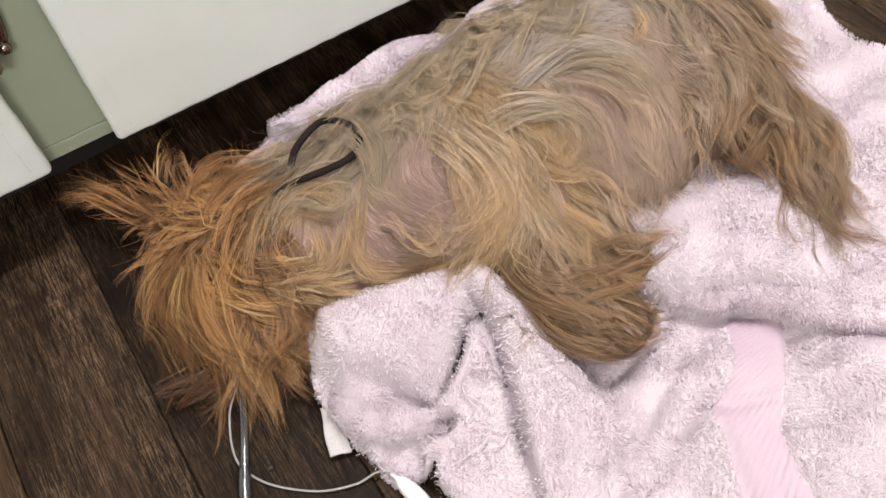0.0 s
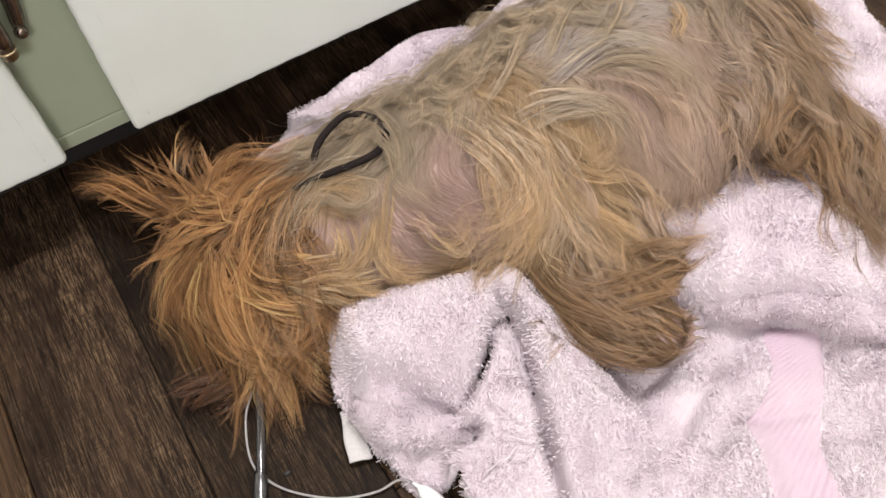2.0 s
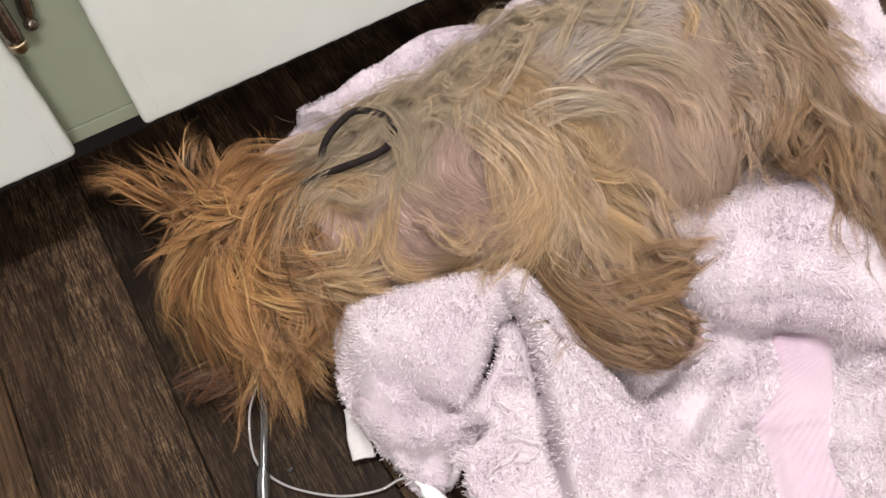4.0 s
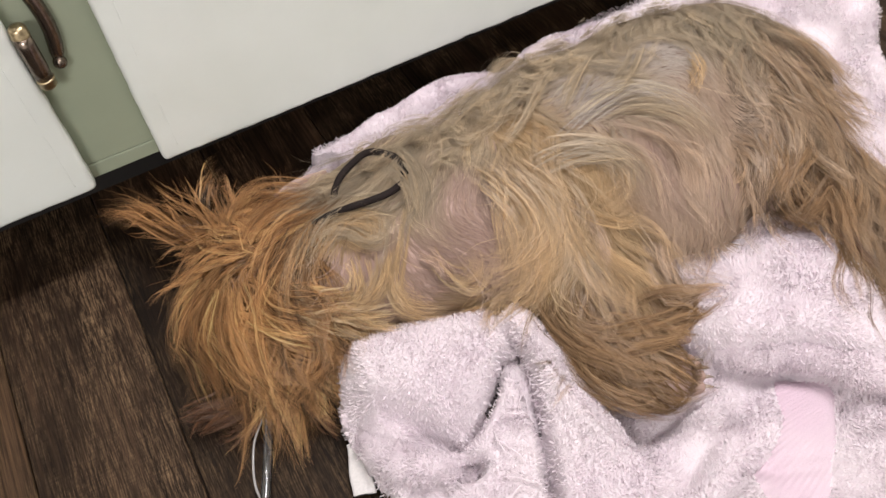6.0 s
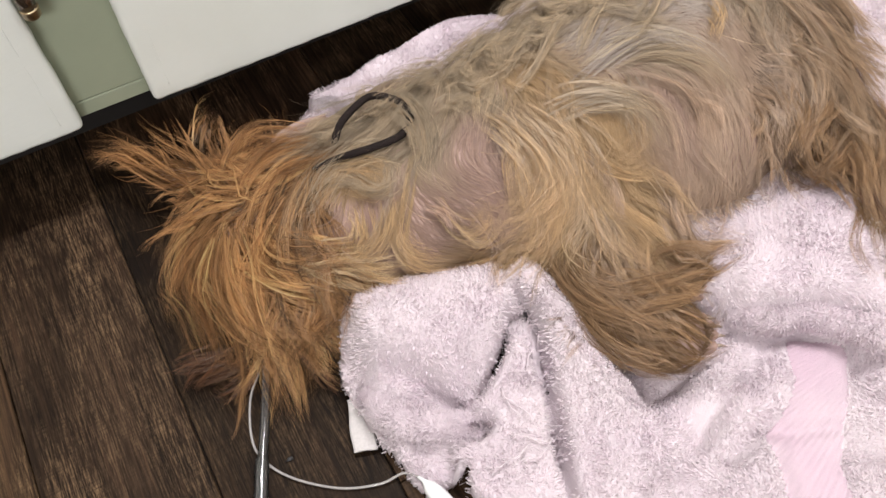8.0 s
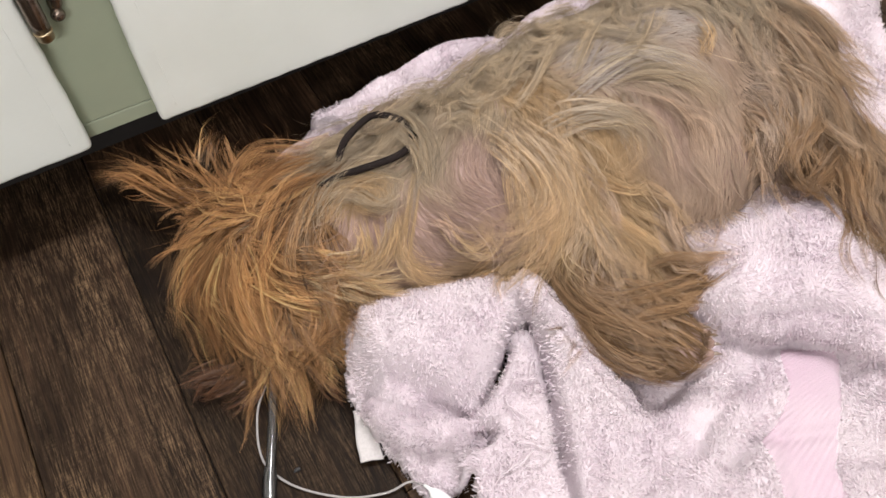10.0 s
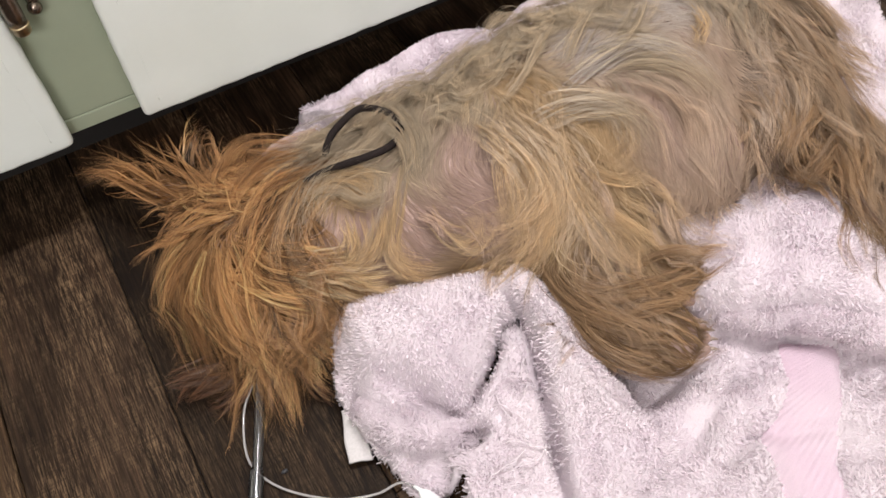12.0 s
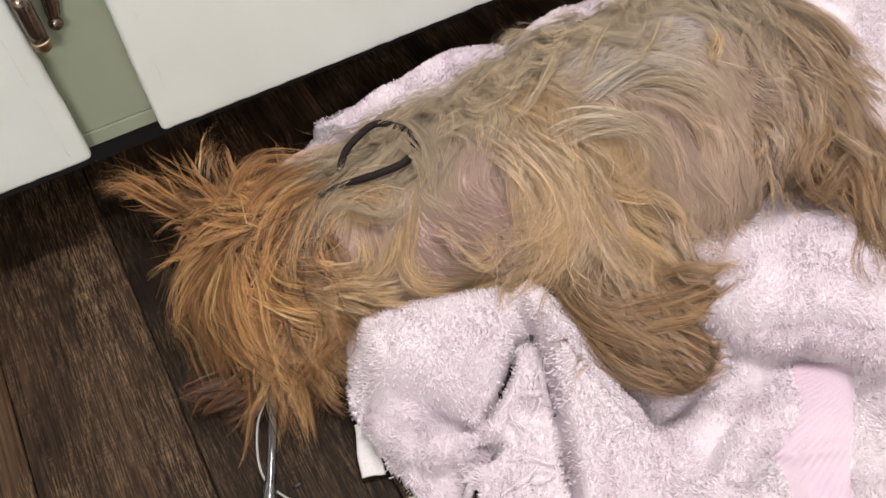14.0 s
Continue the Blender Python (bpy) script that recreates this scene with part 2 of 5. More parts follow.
# ---- cabinet ----
def cabinet():
    root = tagged(new("base_cabinet"), "sage green base cabinet with white painted overlay doors, shut", "cabinet")
    part("body", box(bmesh.new(), -0.62, 1.42, 0.024, 0.615, 0.11, 0.86), GREEN_PAINT, root)
    part("toe_kick", box(bmesh.new(), -0.62, 1.42, 0.078, 0.10, 0.0, 0.109), DARK_BASE, root, "black recessed toe kick")
    part("bottom_panel", box(bmesh.new(), -0.62, 1.42, 0.1, 0.60, 0.098, 0.109), DARK_BASE, root)
    # face frame: stiles stand on the bottom rail with a hairline joint
    part("bottom_rail", box(bmesh.new(), -0.62, 1.42, 0.0, 0.022, 0.090, 0.1063, 0.0012), GREEN_PAINT, root)
    for x0, x1 in ((-0.62, -0.45), (0.115, 0.245), (0.80, 0.93), (1.36, 1.42)):
        part("stile", box(bmesh.new(), x0, x1, 0.0005, 0.022, 0.1070, 0.82, 0.0012), GREEN_PAINT, root)
    part("top_rail", box(bmesh.new(), -0.62, 1.42, 0.0, 0.022, 0.821, 0.86, 0.0012), GREEN_PAINT, root)
    for x0, x1, side in ((-0.42, 0.1460, 1), (0.2100, 0.77, -1), (0.84, 1.38, 1)):
        bm = box(bmesh.new(), x0, x1, -0.0185, -0.0005, 0.0920 if x0 < 0 else 0.0905, 0.80, 0.0055, 4)
        bmesh.ops.subdivide_edges(bm, edges=[e for e in bm.edges if e.calc_length() > 0.1], cuts=90, use_grid_fill=True)
        for v in bm.verts:
            edge = min(v.co.x - x0, x1 - v.co.x, v.co.z - 0.09)
            v.co += (0.0009 if edge < 0.012 else 0.0002) * noise.noise_vector(v.co * 70) + 0.0004 * noise.noise_vector(v.co * 190) * (edge < 0.012)
        door = part("door", bm, WHITE_PAINT, root, "white brush-painted door with chipped rounded edges", True)
        # ridge of paint along the routed edge
        for x in (x0 + 0.017, x1 - 0.017):
            path = [(x + 0.0006 * noise.noise(Vector((x, z, 1)) * 60), -0.0182 + 0.0003 * noise.noise(Vector((x, z, 5)) * 90), z) for z in np.linspace(0.106, 0.79, 160)]
            part("paint_ridge", tube_path(path, 0.0006, 6), WHITE_PAINT, door, smooth=True)
        if x0 != 0.84:
            hinge(door, x1 + 0.008 if side > 0 else x0 - 0.008, side, 0.2150)
            hinge(door, x1 + 0.008 if side > 0 else x0 - 0.008, side, 0.68)
    top = part("countertop", box(bmesh.new(), -0.64, 1.44, -0.034, 0.618, 0.863, 0.90, 0.004), COUNTER)
    tagged(top, "grey laminate countertop on the base cabinet", "countertop")


def hinge(door, x, side, z0):
    """A partial-wrap hinge: bronze barrel with brass tips and a leaf on the frame."""
    if side < 0:
        return
    z0 += 0.010
    bm = tube_path([(x, -0.019, z0 + k * 0.0105) for k in range(5)], [0.0068, 0.0072, 0.0072, 0.0072, 0.0068], 16)
    barrel = part("hinge", bm, BRONZE, door, "antique bronze door hinge with brass tips", True)
    for z, s in ((z0, -1), (z0 + 0.042, 1)):
        bm = tube_path([(x, -0.019, z + s * d) for d in (-0.0005, 0.0004, 0.0010, 0.0018, 0.007, 0.0088, 0.0098)], [0.0066, 0.0076, 0.0076, 0.0070, 0.0070, 0.0056, 0.0025], 16)
        part("hinge_tip", bm, BRASS, barrel, "worn brass tip", True)
    leaf = tube_path([(x + 0.015 + 0.006 * math.sin(k / 9 * 3.1), -0.004, z0 + k * 0.0085) for k in range(10)], [0.0035, 0.0058] + [0.0062] * 7 + [0.004], 14)
    part("hinge_leaf", leaf, BRONZE, barrel, smooth=True)
    bm = bmesh.new()
    bmesh.ops.create_uvsphere(bm, u_segments=14, v_segments=8, radius=0.0058)
    bmesh.ops.translate(bm, vec=(x + 0.0155, -0.0075, z0 + 0.001), verts=bm.verts)
    part("hinge_screw", bm, BRONZE, barrel, "dark round screw head", True)


cabinet()


# ---- towel ----
def towel_edge():
    """The towel's outline on the floor, from the back edge clockwise."""
    return spline([(0.325, -0.085), (0.330, -0.026), (0.378, -0.020), (0.441, -0.024), (0.492, -0.017), (0.534, -0.026), (0.556, -0.042), (0.582, -0.036),
                   (0.610, -0.021), (0.75, 0.000), (0.92, -0.03), (1.02, -0.13), (0.945, -0.225), (0.925, -0.275), (0.945, -0.325), (1.08, -0.42),
                   (1.10, -0.72), (0.70, -0.90), (0.33, -0.72), (0.300, -0.53), (0.287, -0.455), (0.292, -0.432), (0.262, -0.428),
                   (0.254, -0.388), (0.249, -0.374), (0.245, -0.315), (0.275, -0.26), (0.325, -0.20)], 260, True)


def inside(x, y, edge):
    """How far points lie inside an outline (outside: negative)."""
    hit = np.zeros(x.shape, bool)
    far = np.full(x.shape, 9.0)
    for (ax, ay), (bx, by) in zip(edge, np.roll(edge, -1, 0)):
        cross = ((ay > y) != (by > y)) & (x < (bx - ax) * (y - ay) / (by - ay + 1e-12) + ax)
        hit ^= cross
        t = np.clip(((x - ax) * (bx - ax) + (y - ay) * (by - ay)) / ((bx - ax) ** 2 + (by - ay) ** 2 + 1e-12), 0, 1)
        far = np.minimum(far, np.hypot(x - ax - t * (bx - ax), y - ay - t * (by - ay)))
    return np.where(hit, far, -far)


def along(x, y, points):
    """Signed distance to a path (left of it: positive) and the share of the way along it."""
    p = spline(points, 18)
    best, side, share = np.full(x.shape, 9.0), np.zeros(x.shape), np.zeros(x.shape)
    for i in range(len(p) - 1):
        (ax, ay), (bx, by) = p[i], p[i + 1]
        dx, dy = bx - ax, by - ay
        t = np.clip(((x - ax) * dx + (y - ay) * dy) / (dx * dx + dy * dy), 0, 1)
        d = np.hypot(x - ax - t * dx, y - ay - t * dy)
        near = d < best
        best = np.where(near, d, best)
        side = np.where(near, np.sign(dx * (y - ay) - dy * (x - ax)), side)
        share = np.where(near, (i + t) / (len(p) - 1), share)
    return best * side, share


def ridge(x, y, points, height, left, right, power=2.0):
    d, s = along(x, y, points)
    w = np.where(d > 0, left, right)
    taper = np.clip(np.minimum(s, 1 - s) / 0.18, 0, 1)
    taper = 0.25 + 0.75 * taper * taper * (3 - 2 * taper)
    return height * taper * np.exp(-(np.abs(d) / w) ** power)


def smooth_noise(x, y, scale, seed):
    rng = np.random.RandomState(seed)
    out = np.zeros_like(x)
    for k in range(14):
        a, f, p = rng.uniform(0, 6.28), scale * rng.uniform(0.5, 1.6), rng.uniform(0, 6.28)
        out += np.sin(f * (np.cos(a) * x + np.sin(a) * y) + p + 0.8 * np.sin(0.6 * f * (np.cos(a) * y - np.sin(a) * x) + 2 * p))
    return out / 5.3


FLAP_EDGE = [(0.414, -0.322), (0.422, -0.36), (0.424, -0.40), (0.432, -0.445), (0.446, -0.480), (0.425, -0.515), (0.385, -0.57)]
CLEFT_RIGHT = [(0.396, -0.343), (0.389, -0.377), (0.380, -0.408), (0.372, -0.43), (0.357, -0.466), (0.335, -0.53), (0.32, -0.60)]
CLEFT_LEFT = [(0.396, -0.343), (0.376, -0.357), (0.355, -0.373), (0.335, -0.384), (0.315, -0.397), (0.295, -0.42)]
LIP = [(0.525, -0.385), (0.545, -0.423), (0.568, -0.446), (0.597, -0.460), (0.624, -0.490), (0.654, -0.520), (0.73, -0.58)]


BACK_ROLL = [(0.345, -0.044), (0.390, -0.044), (0.441, -0.041), (0.492, -0.033), (0.534, -0.042), (0.560, -0.057), (0.582, -0.052), (0.608, -0.038), (0.680, -0.034), (0.85, -0.04)]


def towel_height(x, y):
    z = 0.011 + (0.0018 + 0.0022 / (1 + np.exp(np.clip((y + 0.44) / 0.02, -30, 30)))) * smooth_noise(x, y, 60, 3) + 0.0010 * smooth_noise(x, y, 170, 4)
    # rolled edge behind the back
    z = z + ridge(x, y, [(x_, y_ - 0.008) for x_, y_ in BACK_ROLL], 0.036, 0.018, 0.03)
    # roll under the chin, up to the peak beside the elbow
    z = z + ridge(x, y, [(0.252, -0.306), (0.300, -0.306), (0.343, -0.317), (0.378, -0.325), (0.405, -0.332)], 0.069, 0.05, 0.055, 2.4)
    z = z + ridge(x, y, [(0.258, -0.372), (0.288, -0.385), (0.315, -0.405)], 0.018, 0.016, 0.016)
    z = z - ridge(x, y, [(0.272, -0.333), (0.290, -0.345), (0.306, -0.368), (0.32, -0.392)], 0.017, 0.008, 0.010)
    # flap falling from the peak, steep on its outer side
    right, along_flap = along(x, y, FLAP_EDGE)
    left, along_cleft = along(x, y, CLEFT_RIGHT)
    flap = 1 / (1 + np.exp(np.clip((right + 0.004) / 0.004, -30, 30))) / (1 + np.exp(np.clip(-(left - 0.002) / 0.004, -30, 30)))
    flap = flap * np.clip((-0.310 - y) / 0.025, 0, 1)
    z = np.maximum(z, 0.011 + flap * (0.066 - 0.045 * np.clip((-0.35 - y) / 0.16, 0, 1) + 0.010 * np.exp(-((right + 0.014) / 0.010) ** 2)))
    # tongue of the inner layer between the two clefts
    back, along_back = along(x, y, CLEFT_LEFT)
    tongue = 1 / (1 + np.exp(np.clip(-back / 0.003, -30, 30))) / (1 + np.exp(np.clip(left / 0.003, -30, 30)))
    z = z + tongue * (0.020 + 0.022 * np.clip((-0.36 - y) / 0.05, 0, 1) - 0.016 * np.clip((-0.42 - y) / 0.1, 0, 1))
    # the peak joins roll and flap over the clefts
    z = np.maximum(z, 0.082 * np.exp(-(((x - 0.402) / 0.026) ** 2 + ((y + 0.327) / 0.016) ** 2) ** 1.5))
    # clefts
    for d, share in ((back, along_back), (left, along_cleft)):
        open_ = np.exp(-(d / 0.0050) ** 2) * np.clip((0.86 - share) / 0.3, 0, 1) * np.clip((share - 0.03) / 0.1, 0, 1)
        z = z - (z - 0.004) * 0.6 * open_
    mouth = np.exp(-(((x - 0.386) / 0.0105) ** 2 + ((y + 0.362) / 0.016) ** 2) ** 2)
    z = z - (z - 0.004) * 0.45 * mouth
    # hollow under the torn edge
    z = z - (z - 0.004) * 0.75 * np.exp(-(((x - 0.316) / 0.012) ** 2 + ((y + 0.411) / 0.009) ** 2) ** 1.5)
    z = z - ridge(x, y, [(0.372, -0.432), (0.360, -0.462), (0.345, -0.500), (0.332, -0.54)], 0.016, 0.006, 0.005)
    # plateau in front of the belly, ending in a thick fold
    lip, along_lip = along(x, y, LIP)
    up = 1 / (1 + np.exp(-np.clip(lip / 0.0022, -30, 30)))
    hump = np.exp(-(((x - 0.64) / 0.11) ** 2 + ((y + 0.40) / 0.065) ** 2))
    bulge = np.exp(-((lip - 0.022) / 0.020) ** 2) * np.clip(along_lip / 0.2, 0, 1)
    z = z + up * (0.020 + 0.034 * hump + 0.016 * bulge)
    z = z - ridge(x, y, [(0.540, -0.415), (0.562, -0.432), (0.585, -0.448), (0.62, -0.474), (0.68, -0.515)], 0.016, 0.009, 0.009)
    # low wrinkles on the front layer
    z = z + ridge(x, y, [(0.515, -0.46), (0.495, -0.53), (0.47, -0.60)], 0.018, 0.018, 0.03)
    z = z + ridge(x, y, [(0.655, -0.56), (0.60, -0.60), (0.57, -0.66)], 0.007, 0.016, 0.03)
    z = z + ridge(x, y, [(0.590, -0.536), (0.63, -0.551), (0.664, -0.562), (0.72, -0.585)], 0.013, 0.014, 0.018)
    # creases between them
    for points, deep, wide in (([(0.545, -0.438), (0.499, -0.445), (0.446, -0.453)], 0.008, 0.008), ([(0.555, -0.464), (0.515, -0.476), (0.481, -0.487), (0.450, -0.500)], 0.011, 0.009),
                               ([(0.530, -0.507), (0.492, -0.515), (0.465, -0.525)], 0.008, 0.008), ([(0.459, -0.501), (0.42, -0.506), (0.39, -0.508)], 0.007, 0.006),
                               ([(0.500, -0.512), (0.539, -0.527), (0.580, -0.544)], 0.006, 0.007), ([(0.622, -0.500), (0.612, -0.517), (0.609, -0.532), (0.64, -0.548)], 0.008, 0.010),
                               ([(0.545, -0.565), (0.577, -0.577), (0.64, -0.598)], 0.009, 0.008), ([(0.562, -0.420), (0.585, -0.423), (0.610, -0.440)], 0.013, 0.012)):
        z = z - ridge(x, y, points, deep, wide, wide)
    z = z + ridge(x, y, [(0.545, -0.575), (0.555, -0.61), (0.55, -0.66)], 0.010, 0.012, 0.02)
    z = z + ridge(x, y, [(0.74, -0.46), (0.80, -0.43), (0.88, -0.40)], 0.008, 0.03, 0.03)
    return np.maximum(z, 0.004)


BAND_EDGE = [(0.582, -0.462), (0.604, -0.472), (0.620, -0.492), (0.602, -0.516), (0.573, -0.541), (0.548, -0.566), (0.533, -0.595), (0.527, -0.619), (0.50, -0.65), (0.445, -0.63),
             (0.474, -0.583), (0.488, -0.559), (0.501, -0.534), (0.508, -0.518), (0.537, -0.508), (0.563, -0.492)]


def band_height(x, y):
    fan = np.arctan2(y + 0.495, x - 0.70)
    ribs = np.sin(np.mod(fan, 2 * math.pi) * 215 + 1.2 * smooth_noise(x, y, 40, 9))
    return towel_height(x, y) + 0.0022 + 0.0008 * ribs


def slit_at(x, y):
    """Where the cloth gapes between its layers."""
    wob = 0.0014 * smooth_noise(x, y, 420, 14)
    left, s_left = along(x, y, CLEFT_LEFT)
    right, s_right = along(x, y, CLEFT_RIGHT)
    gape = (np.abs(left + wob) < 0.0027 * np.clip((0.62 - s_left) / 0.3, 0, 1)) | (np.abs(right + wob) < 0.0024 * np.clip((0.40 - s_right) / 0.2, 0, 1))
    return (gape & (y < -0.347)) | (((x - 0.387) / 0.0065) ** 2 + ((y + 0.362) / 0.013) ** 2 < 1)


def grid_sheet(name, xs, ys, height, edge, mat, parent, label="", thick=0.006):
    nx, ny = len(xs), len(ys)
    gx, gy = np.meshgrid(xs, ys)
    deep = inside(gx, gy, edge)
    z = height(gx, gy)
    rim = np.clip(1 - deep / 0.010, 0, 1)
    z = z - rim ** 2.5 * np.minimum(z - 0.003, thick * 2)
    verts = np.stack([gx, gy, z], -1).reshape(-1, 3)
    index = np.arange(nx * ny).reshape(ny, nx)
    quads = np.stack([index[:-1, :-1], index[:-1, 1:], index[1:, 1:], index[1:, :-1]], -1)
    keep = (deep[:-1, :-1] > 0) & (deep[1:, 1:] > 0) & (deep[:-1, 1:] > 0) & (deep[1:, :-1] > 0)
    keep &= ~slit_at((gx[:-1, :-1] + gx[1:, 1:]) / 2, (gy[:-1, :-1] + gy[1:, 1:]) / 2)
    quads = quads[keep]
    used, flat = np.unique(quads, return_inverse=True)
    ob = from_arrays(name, verts[used], flat.reshape(-1, 4), mat, parent, label)
    solid = ob.modifiers.new("thickness", "SOLIDIFY")
    solid.thickness, solid.offset = thick, -1
    return ob


def ribbons(name, paths, widths, sides, tints, mat, parent, label="", kind="stuff"):
    """Many thin tapered strips as one mesh. paths (n, k, 3); widths (n, k); sides (n, k, 3); tints (n, k, 3)."""
    n, k, _ = paths.shape
    half = sides * widths[:, :, None] * 0.5
    verts = np.stack([paths - half, paths + half], 2).reshape(-1, 3)
    start = np.arange(n)[:, None] * 2 * k + np.arange(k - 1)[None] * 2
    faces = np.stack([start, start + 1, start + 3, start + 2], -1).reshape(-1, 4)
    ob = from_arrays(name, verts, faces, mat, parent, label)
    if tints is not None:
        data = np.ones((n, k, 2, 4), np.float32)
        data[..., :3] = tints[:, :, None]
        layer = ob.data.color_attributes.new("tint", "FLOAT_COLOR", "POINT")
        layer.data.foreach_set("color", data.ravel())
    if kind:
        tagged(ob, kind=kind)
    return ob


def unit(v):
    return v / (np.linalg.norm(v, axis=-1, keepdims=True) + 1e-9)


class Sampled:
    """Values kept on an even grid and read between its knots."""

    def __init__(self, low, gap, values):
        self.low, self.gap, self.values = np.array(low), gap, values

    def at(self, p):
        size = np.array(self.values.shape[:len(self.low)])
        u = np.clip((p - self.low) / self.gap, 0, size - 1.001)
        i = u.astype(int)
        f = u - i
        out = 0
        for corner in range(2 ** len(self.low)):
            bits = [(corner >> k) & 1 for k in range(len(self.low))]
            w = np.prod([f[:, k] if b else 1 - f[:, k] for k, b in enumerate(bits)], axis=0)
            v = self.values[tuple(i[:, k] + b for k, b in enumerate(bits))]
            out = out + (w[:, None] * v if v.ndim > 1 else w * v)
        return out


def plan_grid(height, edge, gap=0.0022):
    """Height and slope of the towel, and the floor beside it, over the plan."""
    low = (0.04, -0.70)
    gx, gy = np.meshgrid(np.arange(low[0], 1.06, gap), np.arange(low[1], 0.12, gap), indexing="ij")
    z = np.where(inside(gx, gy, edge) > 0.002, height(gx, gy), 0.0)
    return Sampled(low, gap, z), Sampled(low, gap, unit(np.stack([-np.gradient(z, gap, axis=0), -np.gradient(z, gap, axis=1), np.ones_like(z)], -1)))


TOWEL_EDGE = towel_edge()
SUPPORT, SUPPORT_NORMAL = plan_grid(towel_height, TOWEL_EDGE[::2])


def pile(name, base, nrm, mat, parent, seed, length=0.0036, width=0.0011):
    """Terry loops: short leaning strips."""
    rng = np.random.RandomState(seed)
    x, y = base[:, 0], base[:, 1]
    sway = np.stack([smooth_noise(x, y, 90, 21), smooth_noise(x, y, 90, 22), np.zeros_like(x)], -1) * 0.55
    lean = unit(nrm * 0.62 + 1.25 * sway + rng.normal(0, 0.22, base.shape))
    tip = unit(lean + rng.normal(0, 0.40, base.shape) + 0.15 * nrm)
    size = (length * rng.uniform(0.6, 1.25, len(x)))[:, None]
    start = base - nrm * 0.0006
    paths = np.stack([start, start + unit(lean + 0.3 * tip) * size], 1)
    side = unit(np.cross(unit(nrm + rng.normal(0, 0.10, base.shape)), lean))
    sides = np.repeat(side[:, None], 2, 1)
    widths = width * rng.uniform(0.7, 1.2, len(x))[:, None] * np.array([[1.0, 0.7]])
    return ribbons(name, paths, widths, sides, None, mat, parent)


def rolled_fold(points, radius, parent, seed, count):
    """A thick rolled edge of the cloth with its own pile."""
    line = spline(points, 50)
    rad = np.array(radius) if np.ndim(radius) else np.full(50, radius)
    rad = np.interp(np.linspace(0, 1, 50), np.linspace(0, 1, len(rad)), rad)
    rad = rad * (1 + 0.10 * np.sin(np.linspace(0, 9, 50) + seed) + 0.06 * np.sin(np.linspace(0, 31, 50) + 2 * seed))
    roll = part("rolled_fold", tube_path(line, rad, 16), TOWEL, parent, smooth=True)
    rng = np.random.RandomState(seed)
    along_ = rng.uniform(0, 48.99, count)
    i = along_.astype(int)
    f = (along_ - i)[:, None]
    centre = line[i] * (1 - f) + line[i + 1] * f
    way = unit(line[i + 1] - line[i])
    side = unit(np.cross(way, (0.13, 0.21, 0.97)))
    up = np.cross(side, way)
    a = rng.uniform(0, 2 * math.pi, count)[:, None]
    nrm = np.cos(a) * side + np.sin(a) * up
    r = (rad[i] * (1 - f[:, 0]) + rad[i + 1] * f[:, 0])[:, None]
    base = centre + nrm * r
    ok = (nrm[:, 2] > -0.5) & (base[:, 2] > SUPPORT.at(base[:, :2]) - 0.002)
    pile("nap", base[ok], nrm[ok], TOWEL, roll, seed + 1)


